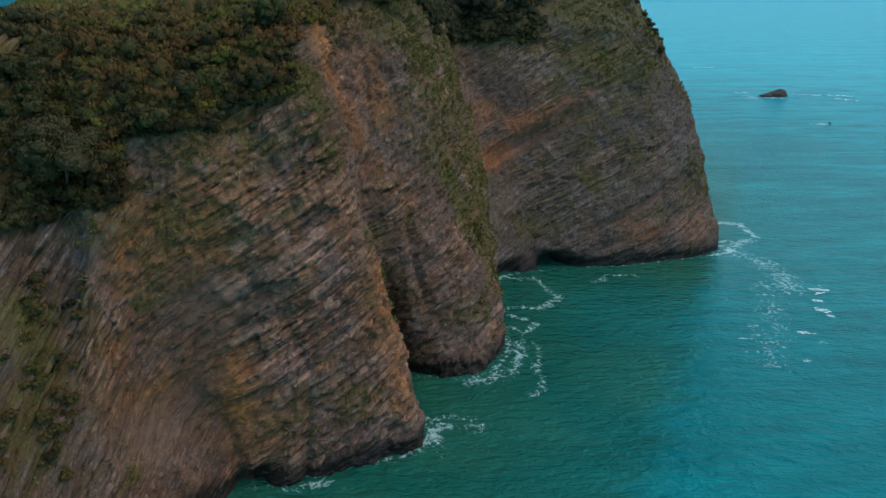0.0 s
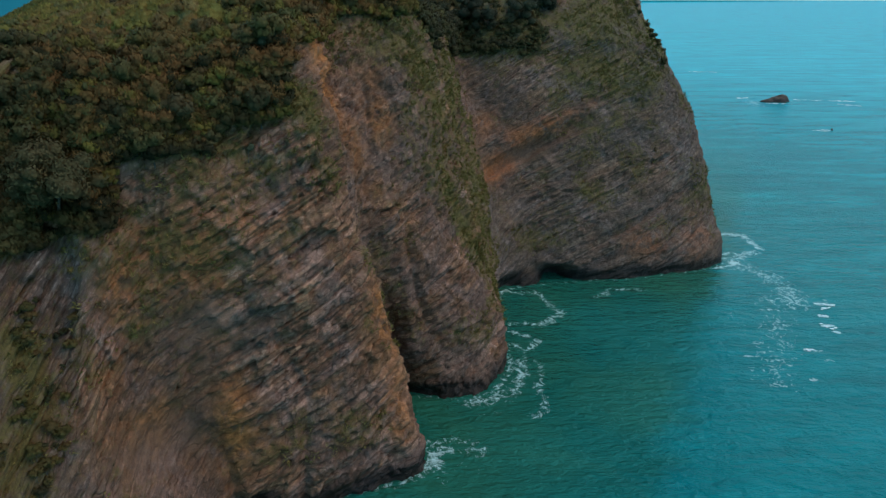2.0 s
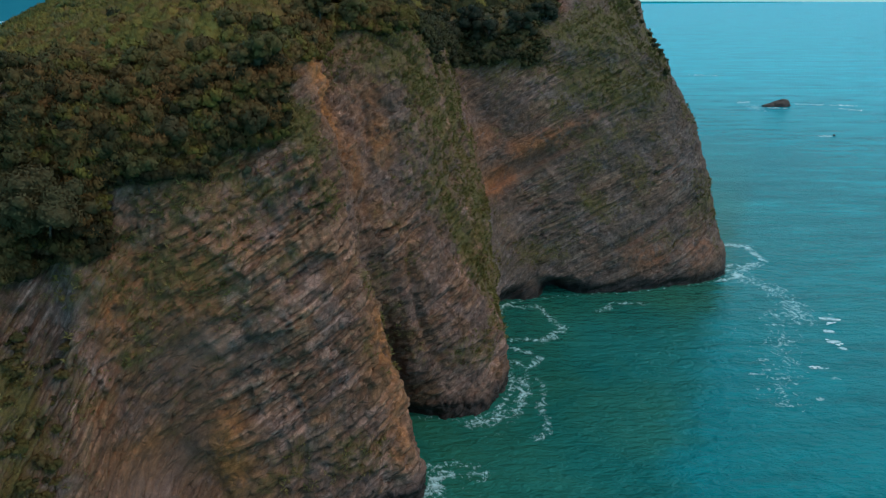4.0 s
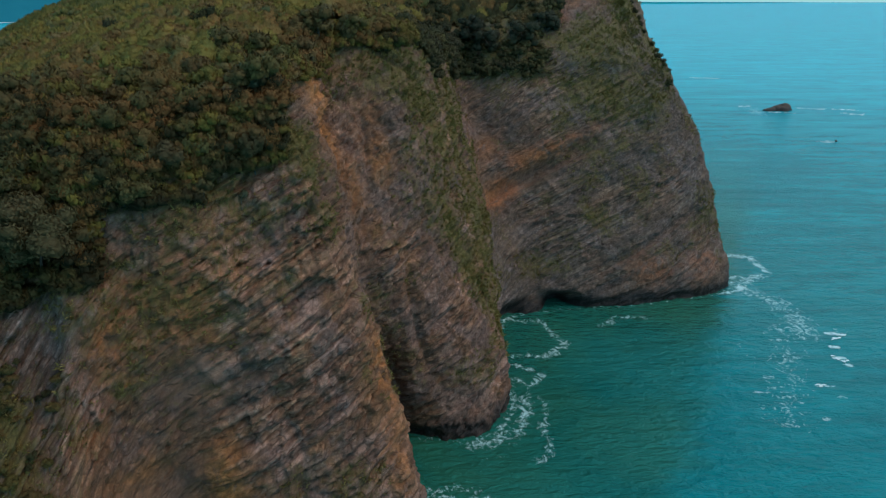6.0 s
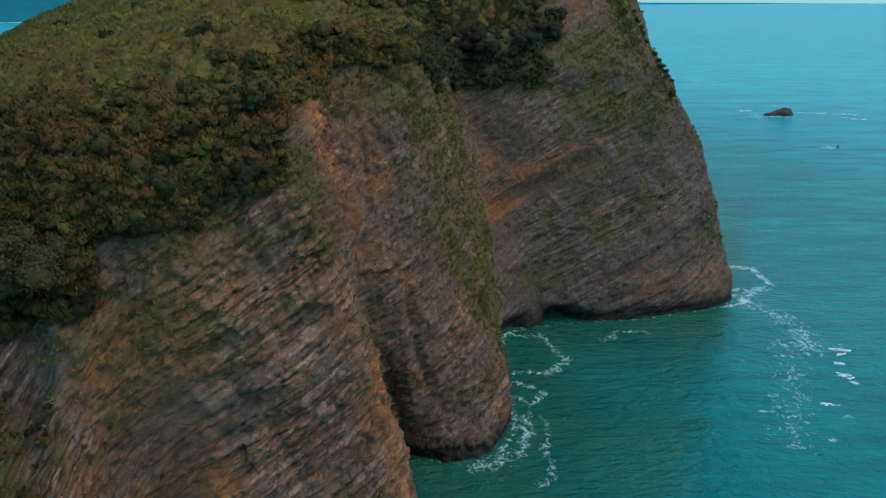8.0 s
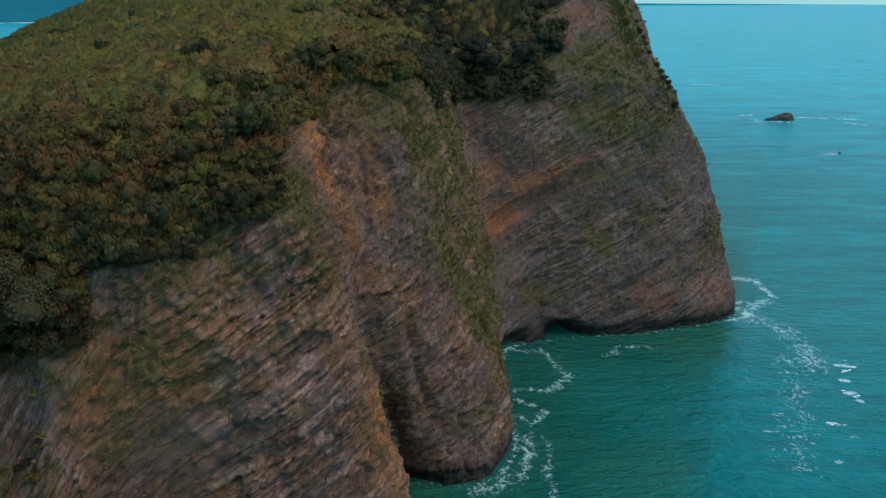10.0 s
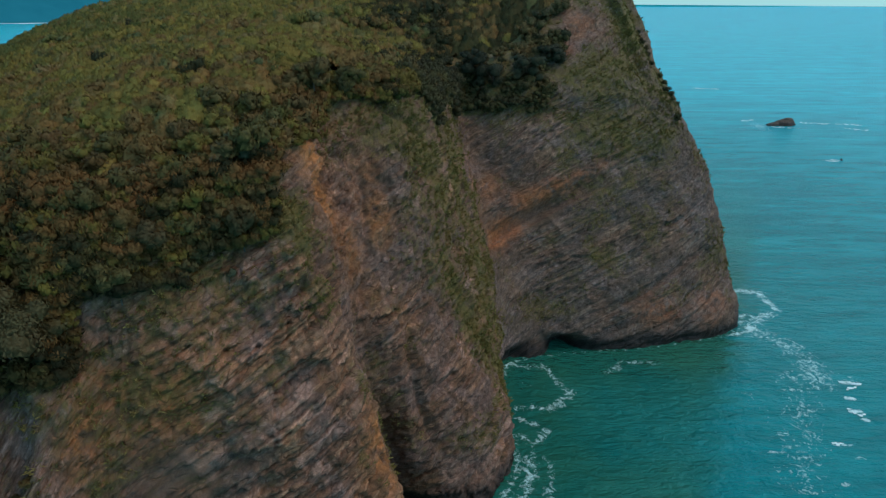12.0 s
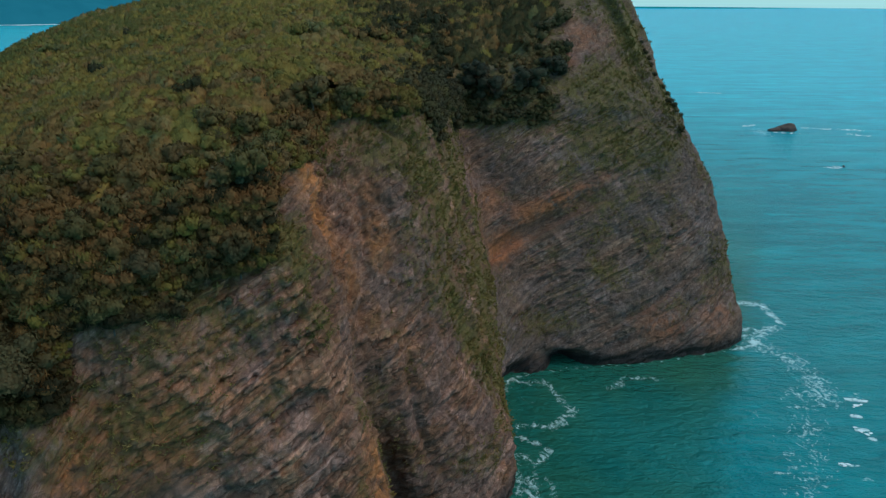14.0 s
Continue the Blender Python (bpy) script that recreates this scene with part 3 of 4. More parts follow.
    flank = 0.60 * ease(x, -12, -4) * ease(y, 150, 128) * ease(y, 99, 106) * (1 - 0.4 * ease(z, 9, 4)) + 0.30 * rib * soft_noise(y / 2.1, z / 14, x * 0)
    grass = np.maximum(np.maximum(1.15 * zone(p, GREEN), flank), base) + 0.16 * fractal(p[..., 0] / 4, p[..., 1] / 4, p[..., 2] / 4, 3)
    grass = grass * (1 - 0.7 * blob(p, -14, 97, 50, 6, 10))
    grass = np.where(wild, 0.72, grass) * (1 - 0.85 * scar) * ease(z, 3, 9)
    rust = np.clip(1.2 * zone(p, RUST) + 0.14 * fractal(x / 4, y / 4, z / 4, 3), 0, 1)
    grass = np.clip(grass * (1 - 0.75 * rust) * (1 - 0.9 * blob(p, 33, 178, 68, 5, 6)), 0, 1)
    wet = ease(z + 1.0 * soft_noise(x / 3, y / 3, z * 0), 4.2, 1.6)
    me = mesh_from("headland_cliff", p, faces, ROCK,
                   (("bed", np.stack([along, across, y], -1)), ("grass", grass), ("rust", rust), ("scar", scar), ("wet", wet), ("grey", grey), ("ash", np.clip(zone(p, ASH), 0, 1)), ("bed_tone", tone_bed), ("piece_tone", tone_piece)))
    ob = tagged(new("headland_cliff", me), "tall brown cliff of tilted rock beds rising from the sea", "cliff", kind="structure")
    shore = spline(flat, np.array([1.0])).reshape(n_cols, 3)
    free = (w > 1.05) & (w < 6.9)
    return ob, p[free], n[free], grass[free], wild[free], wide, shore


cliff, WALL, WALL_OUT, WALL_GRASS, WALL_WILD, WIDE, SHORE = headland()
RIM_LINE = WIDE[-2]


def inside(x, y, line):
    """Which plan points lie inside the closed line."""
    hit = np.zeros(x.shape, bool)
    a, b = line, np.roll(line, -1, axis=0)
    for (x0, y0), (x1, y1) in zip(a[:, :2], b[:, :2]):
        if y0 == y1:
            continue
        crosses = ((y0 > y) != (y1 > y)) & (x < (x1 - x0) * (y - y0) / (y1 - y0) + x0)
        hit ^= crosses
    return hit


HILL_EDGE = np.r_[RIM_LINE[::12, :2], [(-20, 420), (-330, 420), (-330, 40)]]


def hill():
    xs, ys = np.arange(-320, 62, 1.6), np.arange(46, 410, 1.6)
    x, y = np.meshgrid(xs, ys)
    z = hill_height(x, y) - 4.2 + 0.4 * fractal(x / 9, y / 9, x * 0, 3)
    z = np.maximum(z, -3)
    keep = inside(x, y, HILL_EDGE)
    faces = grid_faces(len(ys), len(xs))
    faces = faces[keep.ravel()[faces].any(axis=1)]
    me = mesh_from("hill_ground", np.stack([x, y, z], -1).reshape(-1, 3), faces, SOIL, smooth=True)
    return tagged(new("hill_ground", me), "sloping hill top covered with brush", "hill", kind="structure")


hill()

# ---------------------------------------------------------------- sea
def spread(lo, hi, step, far):
    inner = np.arange(lo, hi + step / 2, step)
    grow, side = step, []
    at = 0.0
    while at < far:
        grow *= 1.16
        at += grow
        side.append(at)
    side = np.array(side)
    return np.r_[(lo - side)[::-1], inner, hi + side]


# drifting foam: lines of plan points, with width and strength
FOAM_LINES = (([(15, 136), (22, 134), (25, 125), (22, 120), (15, 120)], 1.2, 0.60), ([(14, 116), (18, 114), (16, 109), (14, 111)], 1.1, 0.60),
              ([(15, 107), (18, 103), (17, 97), (17, 90), (15, 88)], 1.2, 0.54), ([(-3, 82), (1, 83), (6, 81), (4, 79), (1, 80)], 1.2, 0.54),
              ([(-1, 75), (3, 77), (5, 75)], 0.6, 0.45), ([(4, 92.5), (9, 93.5), (12.5, 97), (14, 105)], 1.7, 0.60), ([(-3, 76), (-1, 77.5), (-1, 80)], 1.3, 0.66),
              ([(-22, 66.5), (-19, 67), (-16, 68)], 1.1, 0.55), ([(35, 133), (39, 136), (47, 137)], 1.2, 0.54), ([(80, 174), (85, 173), (86, 163)], 1.5, 0.80),
              ([(72, 157), (77.5, 159), (79, 156)], 0.8, 0.70), ([(68, 148.5), (72, 151), (75, 152)], 0.9, 0.85), ([(75, 153), (79, 146), (80, 138), (79, 129)], 4.0, 0.58), ([(74, 153), (79, 157), (83, 160)], 2.4, 0.62), ([(80, 131), (86, 130)], 2.2, 0.36),
              ([(74, 130), (70, 121), (66, 112), (60, 100)], 4.0, 0.45), ([(60, 130), (62, 112), (56, 100)], 1.5, 0.32))
FOAM_CAPS = ([(83, 129), (86, 128.5)], [(80.5, 123.5), (82, 123)], [(79, 119), (81, 119)], [(80, 116.5), (80.6, 116)], [(69.5, 109), (73, 109)], [(72, 105.5), (73, 105.3)], [(61, 112), (63, 112)],
             [(57, 107), (60, 107)], [(226, 604), (248, 597)], [(189, 326), (198, 326)], [(200, 417), (207, 412)], [(225, 418), (243, 408)],
             [(66, 99), (67, 98.8)], [(58, 97), (60, 97)])


def line_distance(x, y, line):
    best = np.full(x.shape, 1e9)
    for (x0, y0), (x1, y1) in zip(line[:-1], line[1:]):
        dx, dy = x1 - x0, y1 - y0
        u = np.clip(((x - x0) * dx + (y - y0) * dy) / (dx * dx + dy * dy), 0, 1)
        best = np.minimum(best, np.hypot(x - x0 - u * dx, y - y0 - u * dy))
    return best


def sea():
    xs, ys = spread(-34, 120, 0.6, 4700), spread(56, 215, 0.6, 4700)
    x, y = np.meshgrid(xs, ys)
    far = np.hypot(x, y)
    pull = np.where(far > 4900, 4900 / np.maximum(far, 1), 1)
    x, y = x * pull, y * pull
    z = 43.0 * np.clip((np.hypot(x, y) - 2200) / 2700, 0, 1) ** 2
    shore = SHORE[::6, :2]
    near = np.full(x.shape, 400.0)
    box = (x > -80) & (x < 260) & (y > 0) & (y < 330)
    px, py = x[box], y[box]
    best = np.full(px.shape, 1e9)
    for sx, sy in shore:
        best = np.minimum(best, (px - sx) ** 2 + (py - sy) ** 2)
    near[box] = np.sqrt(best)
    wash = 1.0 + 0.55 * fractal(x / 9, y / 9, x * 0, 3)
    foam = 0.60 * np.exp(-near / (1.3 * wash)) + 0.20 * np.exp(-((near - 5.5 - 2.0 * fractal(x / 7, y / 7, x * 0, 2)) / 1.6) ** 2)
    open_side = np.exp(-(((x - 76) / 8) ** 2 + ((y - 160) / 10) ** 2))
    foam = foam + 0.26 * open_side * np.exp(-near / 8) + 0.10 * np.exp(-(((x - 78 - (150 - y) * 0.05) / 8) ** 2 + ((y - 138) / 24) ** 2))
    noses = np.exp(-(((x + 2) / 4) ** 2 + ((y - 76) / 4) ** 2)) + np.exp(-(((x - 11) / 4) ** 2 + ((y - 97) / 6) ** 2)) + np.exp(-(((x - 15) / 4) ** 2 + ((y - 134) / 5) ** 2))
    foam = foam + 0.28 * noses * np.exp(-near / 4)
    wobble_x, wobble_y = x + 0.9 * fractal(x / 4, y / 4, x * 0, 2), y + 0.9 * fractal(x / 4, y / 4, x * 0 + 9, 2)
    for line, width, amount in FOAM_LINES:
        foam = np.maximum(foam, amount * np.exp(-(line_distance(wobble_x, wobble_y, line) / (1.3 * width)) ** 2))
    for k, line in enumerate(FOAM_CAPS):
        size = 0.50 if line[0][1] < 200 else 0.9
        foam = np.maximum(foam, (1.1 if k < 4 else 0.66) * np.exp(-(line_distance(x, y, line) / (size * 1.4)) ** 2))
    # fades off the shore, cut along the line where the cliff's reflection would end
    shoal_reflection = np.clip(np.exp(-np.maximum(near - 8, 0) / (36 + 26 * ease(y, 125, 90))), 0, 1) * (0.10 + 0.90 * ease(x - 0.52 * (y - 150) + 2.5 * fractal(x / 5, y / 2.5, x * 0, 2), 76, 66))
    foam = np.maximum(foam, 1.2 * np.exp(-(((x - 74.6) / 2.0) ** 2 + ((y - 152.4) / 1.9) ** 2)))
    foam = np.clip(foam, 0, 1.2)
    calm = np.exp(-np.maximum(near - 4, 0) / 45)
    # offing: seaward weight of the painted sky reflection and of flatter waves
    me = mesh_from("sea", np.stack([x, y, z], -1).reshape(-1, 3), grid_faces(*x.shape), WATER, (("foam", foam.ravel()), ("shoal_reflection", shoal_reflection.ravel()), ("calm", calm.ravel()), ("offing", ease(np.hypot(x - 60, y - 120), 40, 620).ravel())), smooth=True)
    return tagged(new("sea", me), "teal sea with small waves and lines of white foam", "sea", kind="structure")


sea()


def sea_foam():
    """Small white crests and torn foam on the open water."""
    lines = (((234, 431), (270, 424), 70), ((252, 412), (262, 405), 24), ((196, 436), (208, 441), 22), ((206, 416), (222, 412), 26), ((226, 604), (248, 597), 40), ((189, 326), (198, 326), 14),
             ((83, 129.3), (86.5, 128), 16), ((82.5, 126.5), (84.5, 127), 8), ((80.5, 123.5), (82, 123), 7), ((79, 120), (80, 117.5), 8), ((69.5, 109), (73, 109), 5))
    verts, count = [], 0
    for (x0, y0), (x1, y1), many in lines:
        size = 0.55 if y0 < 200 else 1.3
        for _ in range(many):
            u = rng.random()
            x, y = x0 + u * (x1 - x0) + rng.normal(0, size * 0.5), y0 + u * (y1 - y0) + rng.normal(0, size * (0.35 if y0 < 200 else 1.1))
            a = np.arange(8) * np.pi / 4
            r = rng.uniform(0.45, 1.1, 8) * size * rng.uniform(0.4, 1.0)
            verts.append(np.stack([x + 1.25 * r * np.cos(a), y + (0.85 if y0 < 200 else 0.5) * r * np.sin(a), np.full(8, 0.05 + 0.0005 * count)], -1))
            count += 1
    me = mesh_from("sea_foam", np.concatenate(verts), np.arange(count * 8).reshape(-1, 8), SURF)
    tagged(new("sea_foam", me), "small white foam crests on the open water", "foam", kind="stuff")


sea_foam()


def far_coast():
    s = np.linspace(0, 1, 160)
    base = np.stack([-1790 + 1290 * s, 1560 + 1050 * s], -1)
    lift = 120 + 150 * fractal(s * 5, s * 0, s * 0, 5) + 150 * np.sin(s * 2.4 + 0.4)
    rows = []
    for k, part in enumerate((0, 0.1, 0.3, 0.6, 1.0)):
        rows.append(np.c_[base[:, 0] - 500 * part, base[:, 1] + 600 * part, np.maximum(lift, 60) * part ** 0.9 + 14 * soft_noise(s * 60, s * 0 + k, s * 0)[:] * part - 2 * (k == 0)])
    p = np.stack(rows)
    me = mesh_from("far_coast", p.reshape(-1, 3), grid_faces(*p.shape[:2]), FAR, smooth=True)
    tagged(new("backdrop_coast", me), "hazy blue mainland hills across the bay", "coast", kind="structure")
    q = np.stack([np.c_[base + [14, -18], np.full(len(s), 1.6)], np.c_[base + [-2, 4], np.full(len(s), 2.4)]])
    q[0, :, :2] += np.stack([24 * soft_noise(s * 45, s * 0, s * 0), -30 * soft_noise(s * 45, s * 0, s * 0)], -1)
    me = mesh_from("far_surf", q.reshape(-1, 3), grid_faces(*q.shape[:2]), SURF)
    tagged(new("backdrop_surf", me), "thin white surf line on the far beach", "surf", kind="structure")


far_coast()


def islet(x0, y0, turn, size):
    rows, cols = 26, 48
    v, a = np.meshgrid(np.linspace(0, 1, rows), np.linspace(0, 2 * np.pi, cols + 1), indexing="ij")
    r = np.cos(v * np.pi / 2) ** 0.55
    x, y = 10.5 * r * np.cos(a), 6.5 * r * np.sin(a)
    z = -1.5 + 6.4 * np.sin(v * np.pi / 2) * (1 + 0.18 * np.cos(a - 0.4))
    rough = 1 + 0.20 * fractal(np.cos(a) * 1.6, np.sin(a) * 1.6, v * 2.5, 4)
    p = np.stack([x * rough, y * rough, z * (0.72 + 0.28 * rough)], -1)
    along, across = p[..., 0], p[..., 2] - 0.3 * p[..., 0]
    zero = np.zeros(rows * (cols + 1))
    wet = ease(p[..., 2], 3.4, 1.6).ravel()
    me = mesh_from("sea_rock", p.reshape(-1, 3), grid_faces(rows, cols + 1), ROCK,
                   (("bed", np.stack([along, across, p[..., 1]], -1).reshape(-1, 3)), ("grass", zero), ("rust", zero), ("scar", zero), ("wet", wet), ("grey", zero + 1), ("bed_tone", zero + 0.5), ("piece_tone", zero + 0.5)))
    ob = tagged(new("sea_rock", me), "small dark rock islet standing in open sea", "rock")
    ob.matrix_world = pose(x0, y0, 0, 0, 0, turn) @ Matrix.Diagonal((*size, 1))
    return ob


islet(220, 424, 12, (0.68, 0.75, 0.72))
islet(211.5, 422, 10, (0.46, 0.4, 0.34))
islet(199.5, 327, 100, (0.07, 0.07, 0.16))

# ---------------------------------------------------------------- plants
def core_mesh(centres, radii, segments, rings, squash):
    """Rough lumps inside the leaves, as single triangles."""
    a, v = np.meshgrid(np.linspace(0, 2 * np.pi, segments + 1), np.linspace(-0.6, np.pi / 2, rings + 1))
    ball = np.stack([np.cos(a) * np.cos(v), np.sin(a) * np.cos(v), np.sin(v)], -1).reshape(-1, 3)
    quads = grid_faces(rings + 1, segments + 1)
    tris = np.concatenate([quads[:, [0, 1, 2]], quads[:-segments, [0, 2, 3]]])
    ball = ball * (1 + 0.34 * fractal(ball[:, 0] * 2.2 + 4, ball[:, 1] * 2.2, ball[:, 2] * 2.2, 2))[:, None]
    one = ball[tris.ravel()]
    verts = (centres[:, None] + one[None] * (0.66 * radii)[:, None, None] * np.array([1, 1, squash])).reshape(-1, 3)
    return verts, np.tile(one, (len(centres), 1))


def leaf_cloud(centres, radii, count, size, seed, squash=0.85, segments=6, rings=3, upright=0.0):
    """Leaf clumps over lobes: small folded quads that face outward, with a random value for each."""
    r = np.random.default_rng(seed)
    area = radii ** 2
    pick = r.choice(len(centres), count, p=area / area.sum())
    d = r.normal(size=(count, 3))
    d /= np.linalg.norm(d, axis=1, keepdims=True)
    low = d[:, 2] < -0.35
    d[low, 2] *= -1
    depth = 1.10 - 0.44 * r.random(count)
    at = centres[pick] + d * (radii[pick] * depth)[:, None] * np.array([1, 1, squash])
    side = np.cross(d, r.normal(size=(count, 3)))
    side /= np.linalg.norm(side, axis=1, keepdims=True) + 1e-9
    up = (0.22 + 0.25 * upright) * d + np.array([0, 0, 0.40 + 0.35 * upright]) + (0.70 - 0.25 * upright) * r.normal(size=(count, 3))
    up = up - 0.8 * np.einsum("ij,ij->i", up, d)[:, None] * d
    up /= np.linalg.norm(up, axis=1, keepdims=True)
    s = 1.12 * size * (0.6 + 0.9 * r.random(count))[:, None]
    w = s * (1 - 0.25 * upright) * (0.34 + 0.3 * r.random(count))[:, None]
    verts = np.stack([at - side * w, at + side * w, at + up * s * (1.25 + 0.25 * upright)], 1)
    turn = np.einsum("ij,ij->i", np.cross(verts[:, 1] - verts[:, 0], verts[:, 2] - verts[:, 0]), d) < 0
    verts[turn] = verts[turn][:, ::-1]
    soft = d + 0.14 * r.normal(size=(count, 3)) + np.array([0, 0, 0.15])
    soft /= np.linalg.norm(soft, axis=1, keepdims=True)
    core, core_soft = core_mesh(centres, radii, segments, rings, squash)
    verts = np.concatenate([core, verts.reshape(-1, 3)])
    tone = np.concatenate([np.full(len(core), 0.40), np.repeat(r.random(count), 3)])
    return verts, np.arange(len(verts)).reshape(-1, 3), tone, np.concatenate([core_soft, np.repeat(soft, 3, axis=0)])


def lobes(width, height, count, seed):
    r = np.random.default_rng(seed)
    a = r.random(count) * 2 * np.pi
    reach = 0.5 * width * 0.62 * np.sqrt(r.random(count))
    c = np.stack([reach * np.cos(a), reach * np.sin(a), height * (0.42 + 0.33 * r.random(count) - 0.25 * (reach / width) ** 2)], -1)
    return c, width * (0.12 + 0.14 * r.random(count) ** 1.5)


def limb(start, end, r0, r1, seed, rings=4, sides=5):
    r = np.random.default_rng(seed)
    start, end = np.array(start, float), np.array(end, float)
    t = np.linspace(0, 1, rings)
    bend = 0.12 * np.linalg.norm(end - start) * r.normal(size=3)
    line = start + (end - start) * t[:, None] + bend * (t * (1 - t))[:, None] * 2
    a = np.linspace(0, 2 * np.pi, sides, endpoint=False)
    way = (end - start) / np.linalg.norm(end - start)
    u = np.cross(way, (0.3, 1, 0.2))
    u /= np.linalg.norm(u)
    v = np.cross(way, u)
    rad = r0 + (r1 - r0) * t
    ring = line[:, None] + rad[:, None, None] * (np.cos(a)[None, :, None] * u + np.sin(a)[None, :, None] * v)
    idx = np.arange(rings * sides).reshape(rings, sides)
    nxt = np.roll(idx, -1, axis=1)
    faces = np.stack([idx[:-1], nxt[:-1], nxt[1:], idx[1:]], -1).reshape(-1, 4)
    return ring.reshape(-1, 3), faces


def part(name, me, parent, label=""):
    ob = new(name, me)
    ob.parent = parent
    if label:
        ob["label"] = label
    return ob


def woody(name, width, height, count, leaf, seed, n_lobes, trunk, material, label, category, group, z_up=0.0, n_limbs=3):
    """A tree or shrub: an empty at the foot with trunk, limbs and crown."""
    base = new(name)
    c, rad = lobes(width, height, n_lobes, seed)
    if name == "tree":
        c = (c - c.mean(axis=0)) * np.array([1.25, 1.25, 1.35]) + c.mean(axis=0)
        rad = 0.92 * rad
    c[:, 2] += z_up
    v, f, tone, soft = leaf_cloud(c, rad, count, leaf, seed + 1, upright=0.8 if name == "shrub" else 0.0)
    part("crown", mesh_from("crown", v, f, material, (("leaf", tone),), normals=soft), base)
    pieces = [limb((0, 0, -0.8), (0.05 * width, 0.03 * width, height * 0.35 + z_up), trunk, trunk * 0.7, seed + 2)]
    part("trunk", mesh_from("trunk", *pieces[0], BARK, smooth=True), base)
    top = (0.05 * width, 0.03 * width, height * 0.35 + z_up - 0.05)
    for i in range(min(n_limbs, n_lobes)):
        part("limb", mesh_from("limb", *limb(top, c[i], trunk * 0.6, trunk * 0.15, seed + 5 + i), BARK, smooth=True), base)
    tagged(base, label, category, group)
    return base


def hill_foot(x, y):
    return hill_height(x, y) - 2.4


# shrubs along the brow of the cliff
SHAPES = ((3.0, 2.6, 800, 0.20, 11, 11), (3.8, 3.0, 1050, 0.21, 23, 14), (2.4, 2.0, 560, 0.18, 37, 8), (4.4, 3.4, 1300, 0.22, 51, 16))
KINDS = [woody("shrub", w, h, k, s, seed, m, 0.09, SHRUB, "dense dark evergreen shrub on the brow of the cliff", "shrub", "shrubs along the cliff top") for w, h, k, s, seed, m in SHAPES]
KINDS += [woody("shrub", w, h, k, s, seed + 400, m, 0.08, OLIVE, "olive and rusty leaved shrub above the cliff edge", "shrub", "shrubs along the cliff top") for w, h, k, s, seed, m in SHAPES]
spots = WALL[WALL_WILD][::7]
inner = np.array([(q[0] + rng.uniform(-7, 1), q[1] + rng.uniform(0, 7), 0) for q in RIM_LINE[(RIM_LINE[:, 0] > -55) & (RIM_LINE[:, 1] < 135)][::6]])
inner[:, 2] = hill_foot(inner[:, 0], inner[:, 1])
inner = inner[inside(inner[:, 0], inner[:, 1], HILL_EDGE)]
chosen = []
for near, most, apart in ((True, 120, 3.0), (False, 60, 5.0)):
    pool = spots[((spots[:, 1] < 116) & (spots[:, 0] < -12)) == near]
    taken = []
    for q in pool[rng.permutation(len(pool))]:
        if all(((q - c) ** 2).sum() > apart for c in taken):
            taken.append(q)
        if len(taken) >= most:
            break
    chosen += taken
chosen = [q for q in chosen if not (q[1] < 76 and (q[0] + 42.6) ** 2 + (q[2] - 44) ** 2 < 40)]
chosen += list(inner[:30])
edge = WALL[(np.abs(WALL[:, 0] - 0.5 * (AT_58[20][0] + AT_38[20][0]) + 0.42 * (WALL[:, 2] - 48)) < 1.5) & (WALL[:, 1] > 160) & (WALL[:, 1] < 186) & (WALL[:, 2] > 42)]
chosen += list(edge[rng.integers(0, len(edge), 20)])
ledges = WALL[(WALL[:, 0] < -40.5) & (WALL[:, 0] > -52) & (WALL[:, 2] > 4) & (WALL[:, 2] < 33) & (WALL[:, 1] > 40) & (WALL_GRASS > 0.34)]
chosen += list(ledges[rng.integers(0, len(ledges), 70)])
used = [False] * len(KINDS)
for x, y, z in chosen:
    low = brow_low(np.array([x, y, z]))
    j = int(rng.integers(0, 4)) + (4 if (z > low + rng.uniform(2.0, 5.5) and y < 140 and (x > -36 or z > 52)) else 0)
    if z > 54 and x < -12 and rng.random() < 0.7:
        j = j % 4 + 4
    if x > -22 and y < 120 and rng.random() < 0.75:
        j = j % 4 + 4
    if x < -40 and z < 34:
        j = int(rng.integers(2, 8))
    size = rng.uniform(0.7, 1.3) * (0.8 if y > 100 else 1.0) * (0.85 if x > 44 else 1.0) * (0.42 if x < -40 and z < 34 else 1.0)
    m = pose(x, y, z - 0.3, 0, 0, rng.uniform(0, 360))
    ob = KINDS[j]
    if used[j]:
        ob = copy_thing(ob, m)
    else:
        ob.matrix_world = m
        used[j] = True
    ob.scale = (size, size, size * rng.uniform(0.85, 1.15))

